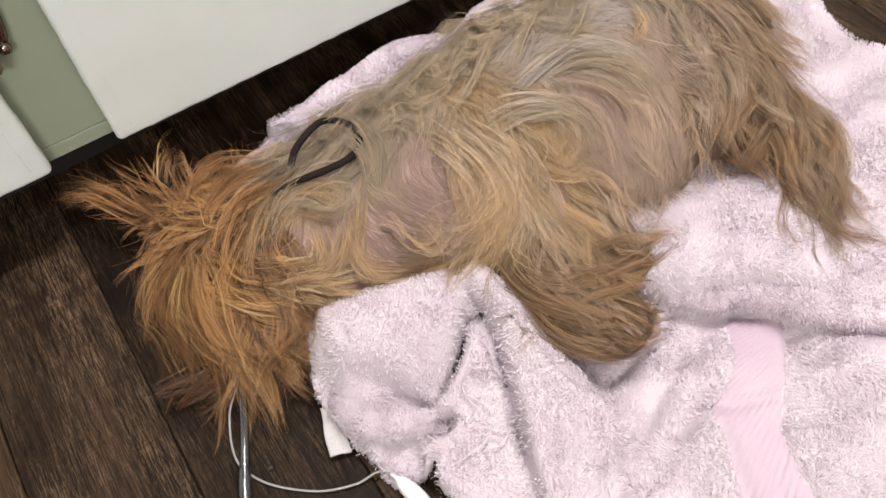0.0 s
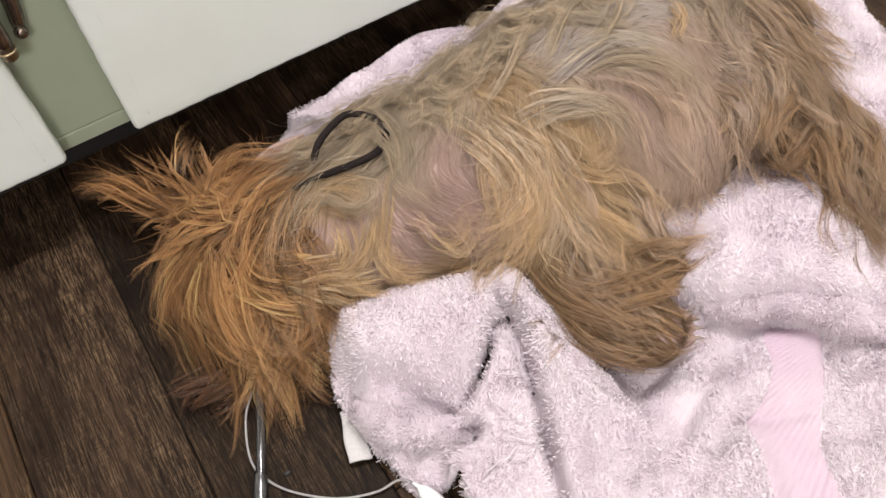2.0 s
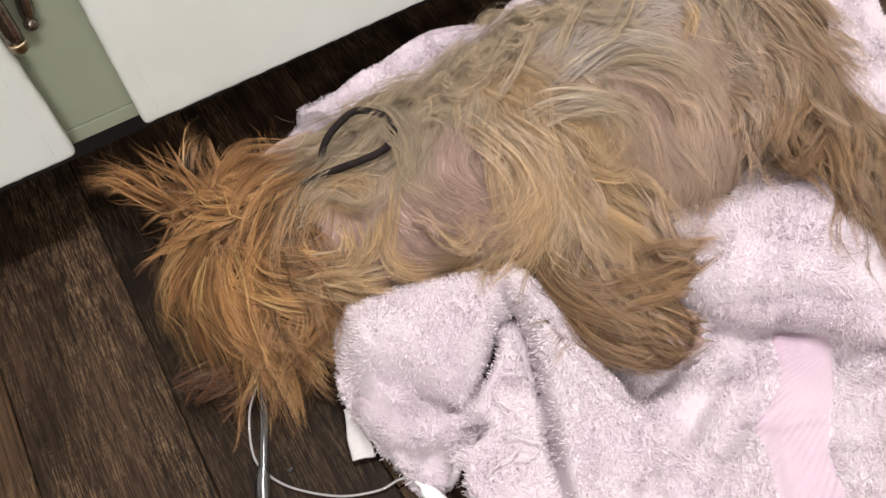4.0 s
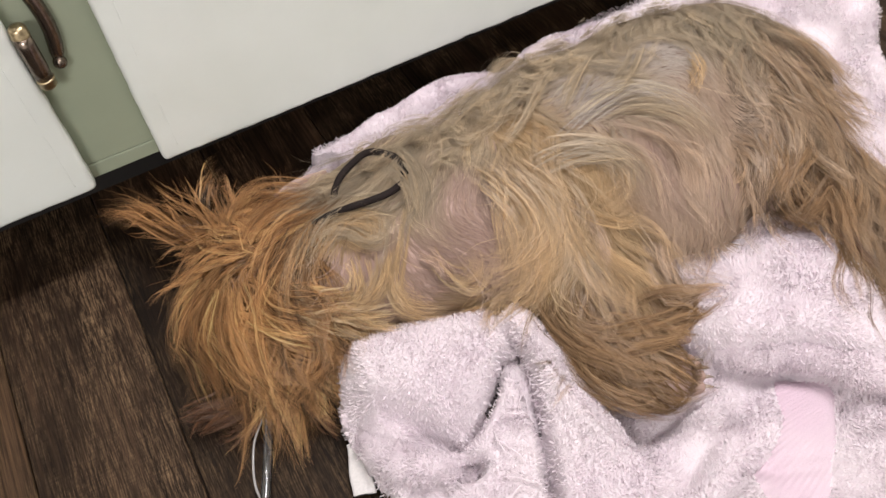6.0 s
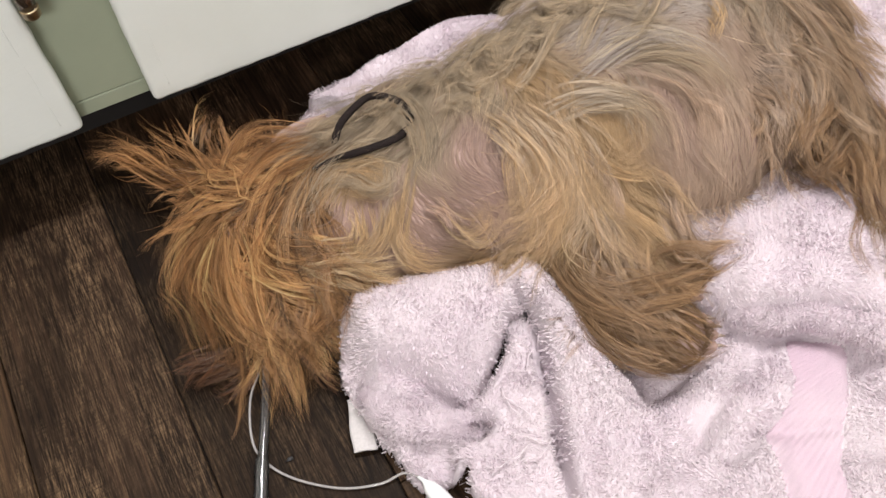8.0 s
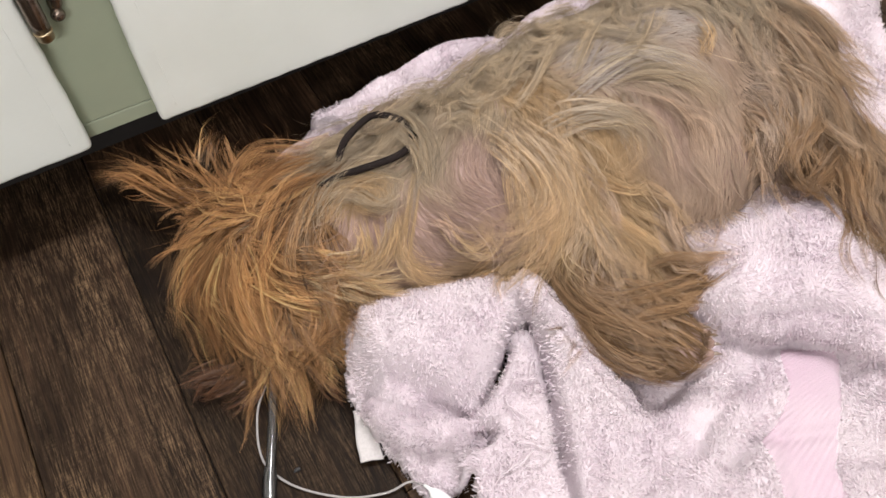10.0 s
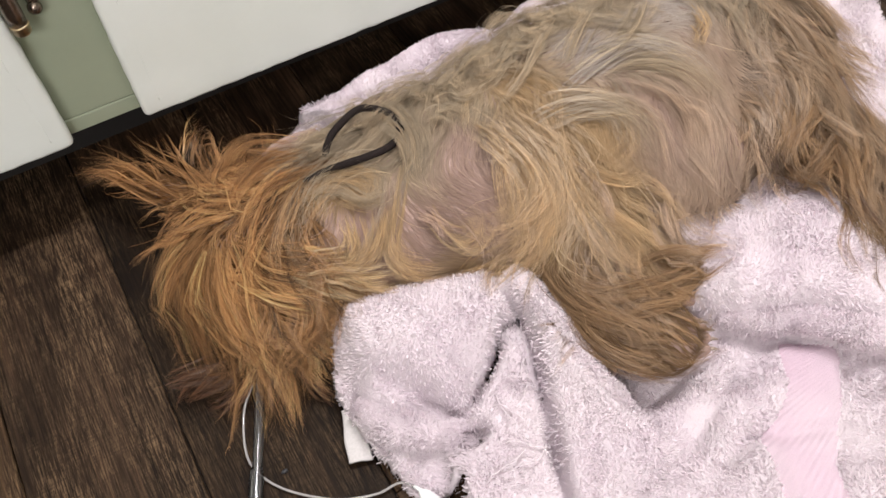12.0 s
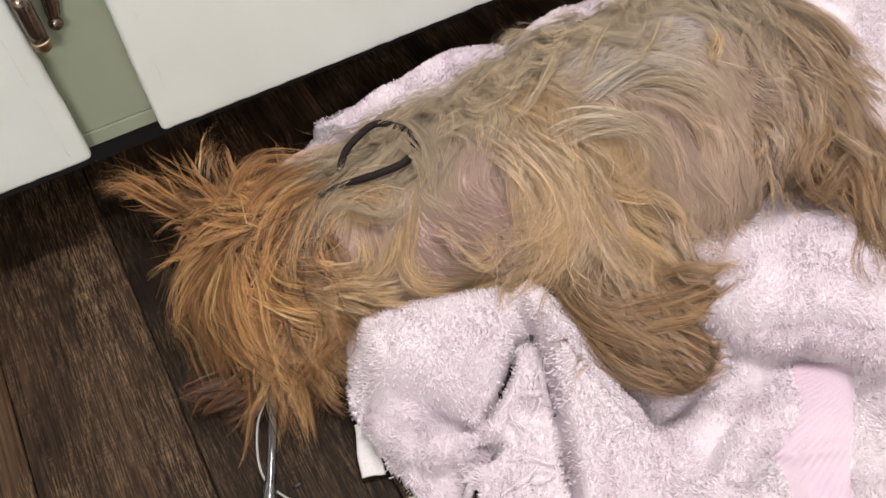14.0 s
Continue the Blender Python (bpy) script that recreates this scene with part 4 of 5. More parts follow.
BACK_LOCKS = [
    (2, (0.525, -0.146, 0.136), (0.497, -0.162, 0.135), (0.474, -0.180, 0.134), (0.449, -0.179, 0.131)),
    (2, (0.547, -0.162, 0.143), (0.521, -0.178, 0.142), (0.489, -0.202, 0.138), (0.467, -0.209, 0.134)),
    (2, (0.594, -0.161, 0.142), (0.555, -0.189, 0.148), (0.528, -0.213, 0.144)),
    (2, (0.482, -0.150, 0.129), (0.464, -0.149, 0.125), (0.443, -0.162, 0.128), (0.448, -0.178, 0.132)),
    (2, (0.638, -0.174, 0.141), (0.608, -0.200, 0.144), (0.574, -0.220, 0.146)),
    (2, (0.443, -0.155, 0.126), (0.439, -0.120, 0.103), (0.419, -0.112, 0.102), (0.405, -0.116, 0.098)),
    (2, (0.506, -0.148, 0.133), (0.491, -0.134, 0.123), (0.472, -0.155, 0.127), (0.470, -0.177, 0.133)),
]
FLANK_LOCKS = [
    (2, (0.474, -0.233, 0.132), (0.509, -0.232, 0.136), (0.542, -0.249, 0.137), (0.565, -0.275, 0.127), (0.572, -0.305, 0.106)),
    (2, (0.474, -0.251, 0.129), (0.513, -0.250, 0.133), (0.547, -0.268, 0.131), (0.559, -0.294, 0.114), (0.556, -0.320, 0.094)),
    (6, (0.556, -0.204, 0.145), (0.602, -0.209, 0.141), (0.638, -0.237, 0.132), (0.652, -0.272, 0.113)),
    (7, (0.559, -0.241, 0.141), (0.597, -0.265, 0.129), (0.608, -0.296, 0.109), (0.594, -0.325, 0.094)),
    (7, (0.552, -0.327, 0.086), (0.542, -0.349, 0.077), (0.541, -0.366, 0.074)),
]
HAUNCH_LOCKS = [
    (10, (0.729, -0.215, 0.134), (0.738, -0.259, 0.129), (0.726, -0.307, 0.118), (0.685, -0.343, 0.109)),
    (10, (0.750, -0.245, 0.133), (0.752, -0.288, 0.124), (0.747, -0.330, 0.106), (0.752, -0.363, 0.088)),
    (10, (0.731, -0.283, 0.123), (0.733, -0.328, 0.111), (0.719, -0.370, 0.093), (0.699, -0.398, 0.062)),
    (3, (0.687, -0.292, 0.112), (0.674, -0.335, 0.107), (0.669, -0.363, 0.087), (0.695, -0.373, 0.037)),
    (10, (0.708, -0.359, 0.100), (0.680, -0.369, 0.086), (0.684, -0.366, 0.047)),
    (3, (0.702, -0.339, 0.110), (0.710, -0.377, 0.083), (0.705, -0.412, 0.061), (0.695, -0.433, 0.051)),
    (10, (0.715, -0.272, 0.122), (0.703, -0.315, 0.116), (0.676, -0.348, 0.105), (0.652, -0.356, 0.082)),
]
THROAT_LOCKS = [
    (1, (0.291, -0.193, 0.103), (0.313, -0.181, 0.107), (0.335, -0.190, 0.113), (0.350, -0.214, 0.117), (0.330, -0.222, 0.110), (0.315, -0.199, 0.109)),
    (1, (0.342, -0.237, 0.109), (0.330, -0.258, 0.096), (0.332, -0.276, 0.081), (0.348, -0.289, 0.069), (0.374, -0.299, 0.070)),
    (5, (0.359, -0.253, 0.108), (0.371, -0.269, 0.104), (0.370, -0.279, 0.096)),
    (1, (0.333, -0.230, 0.109), (0.329, -0.248, 0.101), (0.313, -0.260, 0.087), (0.288, -0.256, 0.078), (0.265, -0.251, 0.076)),
    (1, (0.416, -0.319, 0.073), (0.397, -0.306, 0.070), (0.375, -0.298, 0.064), (0.358, -0.288, 0.039)),
    (1, (0.407, -0.307, 0.084), (0.384, -0.300, 0.076), (0.366, -0.294, 0.057), (0.359, -0.296, 0.039)),
]
FRINGE_LOCKS = [
    (1, (0.278, -0.255, 0.075), (0.296, -0.268, 0.064), (0.312, -0.276, 0.057), (0.321, -0.278, 0.036)),
    (1, (0.264, -0.263, 0.045), (0.273, -0.272, 0.027), (0.283, -0.285, 0.028), (0.293, -0.285, 0.032)),
    (1, (0.261, -0.257, 0.070), (0.250, -0.266, 0.052), (0.251, -0.274, 0.022), (0.264, -0.294, 0.021)),
    (1, (0.262, -0.258, 0.067), (0.260, -0.268, 0.037), (0.252, -0.278, 0.022)),
    (1, (0.281, -0.260, 0.067), (0.290, -0.262, 0.036), (0.295, -0.279, 0.033)),
    (0, (0.303, -0.258, 0.085), (0.302, -0.271, 0.065), (0.293, -0.267, 0.035), (0.264, -0.280, 0.024)),
]
MOUSTACHE_LOCKS = [
    (9, (0.154, -0.179, 0.046), (0.163, -0.203, 0.037), (0.161, -0.231, 0.032), (0.161, -0.255, 0.018)),
    (9, (0.173, -0.201, 0.061), (0.169, -0.219, 0.035), (0.166, -0.242, 0.026), (0.163, -0.254, 0.019)),
    (9, (0.185, -0.211, 0.065), (0.188, -0.241, 0.043), (0.205, -0.268, 0.036), (0.218, -0.276, 0.021)),
    (9, (0.220, -0.218, 0.080), (0.207, -0.231, 0.066), (0.207, -0.259, 0.052), (0.212, -0.271, 0.039)),
    (9, (0.225, -0.251, 0.062), (0.223, -0.270, 0.046), (0.210, -0.278, 0.023), (0.206, -0.326, 0.009)),
    (9, (0.218, -0.222, 0.079), (0.239, -0.242, 0.076), (0.258, -0.254, 0.073), (0.287, -0.259, 0.078)),
    (9, (0.216, -0.216, 0.081), (0.238, -0.251, 0.068), (0.261, -0.263, 0.057), (0.285, -0.272, 0.031)),
]
CHIN_LOCKS = [
    (8, (0.182, -0.252, 0.017), (0.163, -0.261, 0.016), (0.140, -0.259, 0.020)),
    (8, (0.172, -0.244, 0.024), (0.148, -0.243, 0.026), (0.129, -0.243, 0.029)),
    (8, (0.192, -0.267, 0.023), (0.176, -0.276, 0.012), (0.159, -0.280, 0.011)),
    (8, (0.160, -0.248, 0.023), (0.140, -0.254, 0.022), (0.132, -0.262, 0.020)),
    (8, (0.233, -0.287, 0.014), (0.235, -0.303, 0.010), (0.240, -0.315, 0.009)),
    (8, (0.221, -0.278, 0.012), (0.209, -0.293, 0.009), (0.199, -0.304, 0.009)),
    (8, (0.182, -0.244, 0.024), (0.162, -0.245, 0.025), (0.140, -0.240, 0.029)),
    (8, (0.192, -0.258, 0.028), (0.174, -0.259, 0.016), (0.152, -0.255, 0.020)),
]
BROW_LOCKS = [
    (9, (0.220, -0.188, 0.090), (0.206, -0.209, 0.080), (0.204, -0.233, 0.065), (0.209, -0.262, 0.053)),
    (9, (0.231, -0.196, 0.092), (0.232, -0.224, 0.084), (0.249, -0.246, 0.077), (0.273, -0.255, 0.075)),
    (9, (0.209, -0.181, 0.089), (0.186, -0.194, 0.075), (0.172, -0.207, 0.056), (0.173, -0.228, 0.033)),
    (9, (0.232, -0.120, 0.088), (0.267, -0.084, 0.080), (0.291, -0.086, 0.086)),
    (9, (0.224, -0.140, 0.092), (0.253, -0.088, 0.074), (0.284, -0.085, 0.084)),
    (9, (0.223, -0.063, 0.064), (0.238, -0.041, 0.073), (0.256, -0.043, 0.084)),
    (9, (0.235, -0.166, 0.095), (0.261, -0.137, 0.093), (0.295, -0.114, 0.076), (0.316, -0.134, 0.090)),
]
MANE_LOCKS = [
    (1, (0.451, -0.216, 0.136), (0.462, -0.242, 0.134), (0.462, -0.277, 0.126), (0.454, -0.307, 0.113), (0.419, -0.337, 0.088)),
    (1, (0.447, -0.240, 0.134), (0.452, -0.266, 0.128), (0.448, -0.293, 0.116), (0.419, -0.329, 0.087)),
    (1, (0.440, -0.216, 0.136), (0.451, -0.235, 0.134), (0.443, -0.260, 0.128), (0.429, -0.274, 0.123), (0.419, -0.307, 0.099)),
    (1, (0.490, -0.260, 0.128), (0.482, -0.288, 0.118), (0.483, -0.313, 0.108), (0.486, -0.341, 0.099)),
    (1, (0.480, -0.267, 0.127), (0.473, -0.294, 0.116), (0.470, -0.324, 0.106), (0.470, -0.351, 0.099)),
    (1, (0.496, -0.268, 0.126), (0.504, -0.290, 0.114), (0.528, -0.308, 0.102), (0.545, -0.307, 0.106)),
]
NAPE_LOCKS = [
    (2, (0.401, -0.114, 0.099), (0.413, -0.108, 0.104), (0.432, -0.112, 0.102), (0.428, -0.151, 0.123), (0.417, -0.176, 0.130)),
    (2, (0.427, -0.158, 0.126), (0.448, -0.141, 0.120), (0.458, -0.153, 0.127), (0.449, -0.179, 0.133)),
    (2, (0.451, -0.171, 0.131), (0.472, -0.150, 0.127), (0.487, -0.154, 0.131), (0.484, -0.172, 0.136), (0.468, -0.181, 0.135)),
    (2, (0.482, -0.158, 0.132), (0.491, -0.139, 0.127), (0.503, -0.138, 0.130), (0.516, -0.151, 0.137)),
    (2, (0.413, -0.187, 0.131), (0.427, -0.188, 0.133), (0.431, -0.205, 0.135)),
    (2, (0.392, -0.161, 0.120), (0.390, -0.194, 0.127), (0.376, -0.229, 0.123)),
]
SIDE_LOCKS = [
    (6, (0.520, -0.223, 0.139), (0.553, -0.217, 0.144), (0.594, -0.211, 0.142), (0.628, -0.216, 0.137)),
    (2, (0.554, -0.232, 0.142), (0.591, -0.231, 0.140), (0.626, -0.245, 0.131), (0.648, -0.268, 0.118), (0.651, -0.292, 0.103)),
    (1, (0.674, -0.207, 0.139), (0.670, -0.227, 0.136), (0.651, -0.241, 0.132)),
    (7, (0.532, -0.247, 0.137), (0.560, -0.258, 0.135), (0.574, -0.280, 0.124), (0.572, -0.303, 0.108), (0.562, -0.324, 0.091)),
    (7, (0.597, -0.275, 0.123), (0.622, -0.290, 0.110), (0.613, -0.314, 0.101)),
]
RUMP_LOCKS = [
    (10, (0.759, -0.219, 0.137), (0.776, -0.245, 0.135), (0.782, -0.279, 0.124), (0.787, -0.296, 0.114)),
    (10, (0.761, -0.296, 0.119), (0.774, -0.318, 0.103), (0.790, -0.342, 0.079)),
    (3, (0.661, -0.358, 0.086), (0.676, -0.372, 0.068), (0.692, -0.374, 0.084), (0.706, -0.365, 0.096)),
    (3, (0.682, -0.373, 0.034), (0.691, -0.378, 0.050), (0.679, -0.372, 0.075)),
    (8, (0.700, -0.375, 0.080), (0.703, -0.395, 0.060), (0.697, -0.423, 0.055)),
    (8, (0.708, -0.395, 0.064), (0.703, -0.415, 0.059), (0.705, -0.434, 0.054)),
]
FOOT_LOCKS = [
    (3, (0.464, -0.372, 0.091), (0.480, -0.382, 0.085), (0.489, -0.401, 0.077), (0.479, -0.417, 0.076)),
    (3, (0.488, -0.371, 0.088), (0.521, -0.369, 0.076), (0.541, -0.377, 0.072), (0.545, -0.389, 0.067)),
    (3, (0.441, -0.359, 0.092), (0.451, -0.393, 0.082), (0.467, -0.416, 0.076), (0.485, -0.428, 0.072)),
    (3, (0.452, -0.399, 0.081), (0.477, -0.401, 0.080), (0.510, -0.406, 0.067), (0.544, -0.398, 0.063)),
    (3, (0.428, -0.380, 0.074), (0.435, -0.418, 0.063), (0.453, -0.439, 0.057), (0.474, -0.443, 0.066)),
]
LEGS_LOCKS = [
    (3, (0.431, -0.318, 0.096), (0.424, -0.350, 0.085), (0.432, -0.383, 0.076), (0.452, -0.413, 0.076), (0.472, -0.433, 0.071)),
    (3, (0.429, -0.338, 0.092), (0.432, -0.374, 0.080), (0.450, -0.402, 0.079), (0.478, -0.417, 0.076)),
    (3, (0.424, -0.363, 0.078), (0.428, -0.405, 0.067), (0.447, -0.432, 0.058), (0.463, -0.448, 0.058)),
    (3, (0.451, -0.384, 0.085), (0.478, -0.392, 0.083), (0.517, -0.391, 0.065), (0.546, -0.392, 0.066)),
    (3, (0.444, -0.339, 0.097), (0.441, -0.367, 0.087), (0.460, -0.387, 0.083), (0.486, -0.398, 0.077)),
    (10, (0.480, -0.317, 0.107), (0.471, -0.346, 0.101), (0.478, -0.368, 0.093), (0.496, -0.377, 0.081)),
]
COLOURS = np.array([(0.300, 0.152, 0.060), (0.45, 0.318, 0.180), (0.385, 0.312, 0.222), (0.280, 0.176, 0.096), (0.07, 0.058, 0.045),
                    (0.42, 0.305, 0.248), (0.43, 0.375, 0.330), (0.44, 0.332, 0.250), (0.095, 0.038, 0.016), (0.345, 0.186, 0.076), (0.345, 0.246, 0.162)])
FLOW = np.array([row for rows in (HEAD_FLOW, FACE_FLOW, NECK_FLOW, SHOULDER_FLOW, FLANK_FLOW, BELLY_FLOW, FORE_FLOW, HIND_FLOW) for row in rows])


def flow_grid():
    """Blended heading, length, lift, density and colour of the coat over the plan."""
    low, gap = (0.06, -0.54), 0.004
    gx, gy = np.meshgrid(np.arange(low[0], 0.96, gap), np.arange(low[1], 0.10, gap), indexing="ij")
    p = np.stack([gx.ravel(), gy.ravel()], -1)
    d2 = ((p[:, None] - FLOW[None, :, :2]) ** 2).sum(-1)
    w = 1 / (d2 + 0.00006) ** 2.2
    w /= w.sum(1, keepdims=True)
    a = np.radians(FLOW[:, 2])
    all_ = np.concatenate([unit(np.stack([w @ np.cos(a), w @ np.sin(a)], -1)), w @ FLOW[:, 3:6], w @ COLOURS[FLOW[:, 6].astype(int)]], -1)
    return Sampled(low, gap, all_.reshape(*gx.shape, -1))


COAT = flow_grid()


def roots(count, rng, limbs):
    """Points spread evenly over the upper skin of some limbs."""
    out = []
    areas = np.array([(ra + rb) * (np.linalg.norm(np.subtract(b, a)) + ra + rb) for a, ra, b, rb in limbs])
    for (a, ra, b, rb), share in zip(limbs, areas / areas.sum()):
        n = int(count * share)
        way = unit(rng.normal(0, 1, (n, 3)))
        a, b = np.array(a), np.array(b)
        length = np.linalg.norm(b - a)
        t = np.clip(rng.uniform(-ra, length + rb, n) / length, 0, 1)[:, None]
        r = ra + (rb - ra) * t
        out.append(a + (b - a) * t + way * r / np.array((1, 1, SQUASH)))
    p = np.concatenate(out)
    for _ in range(3):
        d, nrm = body_at(p)
        p = p - nrm * d[:, None] * 0.8
    d, nrm = body_at(p)
    return p[(np.abs(d) < 0.004) & (nrm[:, 2] > -0.25) & (p[:, 2] > 0.012)]


def grow(p, rng, steps, length, lift, swirl, curl, scatter, layer, droop=0.25, wavy=0.3):
    """Paths of locks: they follow the coat's flow over the body, lifted by their layer. Neighbours bend alike."""
    n = len(p)
    x, y = p[:, 0], p[:, 1]
    turn = scatter * (0.9 * smooth_noise(x, y, 130, 41) + rng.normal(0, 0.45, n))
    bend = swirl + curl * (0.8 * smooth_noise(x, y, 100, 42) + rng.normal(0, 0.40, n))
    sway, phase, stretch = wavy * rng.uniform(0.5, 1.3, n), 2.6 * smooth_noise(x, y, 75, 43) + rng.normal(0, 0.45, n), length / 0.060
    path = [p]
    gap = (length / (steps - 1))[:, None]
    q = p
    for i in range(1, steps):
        s = i / (steps - 1)
        heading = unit(COAT.at(q[:, :2])[:, :2])
        ang = turn + bend * s + sway * np.sin(3.4 * s * stretch + phase)
        ca, sa = np.cos(ang), np.sin(ang)
        h = np.stack([heading[:, 0] * ca - heading[:, 1] * sa, heading[:, 0] * sa + heading[:, 1] * ca, np.zeros(n)], -1)
        dist, nrm = body_at(q)
        near = np.exp(-np.clip(dist, 0, 1) / 0.02)[:, None]
        tang = h - nrm * (h * nrm).sum(-1, keepdims=True) * near
        move = unit(tang) + nrm * (lift * (1 - s) ** 2)[:, None] * near - np.array((0, 0, droop)) * s * (1 - 0.6 * near)
        q = q + unit(move) * gap
        dist, nrm = body_at(q)
        q = q + nrm * np.clip(layer * min(1.0, 2.5 * s) - dist, 0, 0.02)[:, None]
        q[:, 2] = np.maximum(q[:, 2], SUPPORT.at(q[:, :2]) + 0.002 + layer * 0.3)
        path.append(q)
    return np.stack(path, 1)


def hair(name, paths, width, tint, parent, rng, mat):
    """Ribbons that lie flat on the coat, so that a lock shades as one."""
    steps = paths.shape[1]
    ways = unit(np.gradient(paths, axis=1))
    knots = np.stack([body_at(paths[:, k])[1] for k in (0, steps // 2, steps - 1)], 1)
    s = np.linspace(0, 1, steps)
    f = (2 * s)[None, :, None]
    nrm = np.where(f < 1, knots[:, :1] * (1 - f) + knots[:, 1:2] * f, knots[:, 1:2] * (2 - f) + knots[:, 2:] * (f - 1))
    nrm = unit(nrm + np.array((-0.1, -0.2, 0.45)) + rng.normal(0, 0.14, (len(paths), 1, 3)))
    sides = unit(np.cross(nrm, ways))
    widths = width[:, None] * (0.08 + 0.92 * np.clip((1 - s) / 0.6, 0, 1) ** 0.75)[None] * (0.35 + 0.65 * np.clip(s / 0.22, 0, 1))[None]
    tints = np.clip(tint[:, None] * (0.82 + 0.30 * s)[None, :, None], 0, 1)
    return ribbons(name, paths, widths, sides, tints, mat, parent)


def strands(core, rng, hairs, spread, tint, width, clump, vivid, lock):
    """A clump of hairs round each core path. vivid: how far dark and golden hairs stand apart;
    lock: 0 for the deep dark locks to 1 for the pale ones on top, depth shade put into the tint."""
    n, steps, _ = core.shape
    s = np.linspace(0, 1, steps)[None, :, None]
    paths, widths, tints = [], [], []
    size = rng.uniform(0.6, 1.4, (n, 1))
    for k in range(hairs):
        off = rng.normal(0, 1, (n, 3)) * rng.uniform(0.2, 1.0, (n, 1)) * spread * size
        wave = rng.normal(0, 1, (n, 3)) * 0.0011
        reach = rng.uniform(0.70, 1.05, (n, 1, 1))
        q = core[:, :1] + (core - core[:, :1]) * reach
        q = q + off[:, None] * (1 - clump * s ** 0.6) + wave[:, None] * np.sin(s * rng.uniform(2, 5, (n, 1, 1)) + rng.uniform(0, 6, (n, 1, 1))) * s
        paths.append(q)
        widths.append(rng.uniform(*width, n))
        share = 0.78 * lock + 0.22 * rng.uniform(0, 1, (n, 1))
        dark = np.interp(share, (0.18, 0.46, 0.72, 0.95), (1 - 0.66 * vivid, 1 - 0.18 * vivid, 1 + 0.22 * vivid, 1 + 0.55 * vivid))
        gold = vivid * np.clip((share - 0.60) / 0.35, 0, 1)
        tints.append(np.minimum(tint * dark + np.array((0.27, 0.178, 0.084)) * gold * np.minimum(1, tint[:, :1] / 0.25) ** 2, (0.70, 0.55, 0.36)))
    return np.concatenate(paths), np.concatenate(widths), np.concatenate(tints)


# sparse places of the coat: x, y, half width, half depth, how bare
SPARSE = [(0.355, -0.252, 0.032, 0.028, 0.85), (0.385, -0.275, 0.050, 0.034, 1.0), (0.298, -0.240, 0.022, 0.028, 0.9), (0.545, -0.268, 0.045, 0.030, 0.65), (0.600, -0.335, 0.055, 0.030, 0.75), (0.62, -0.208, 0.10, 0.016, 0.6)]


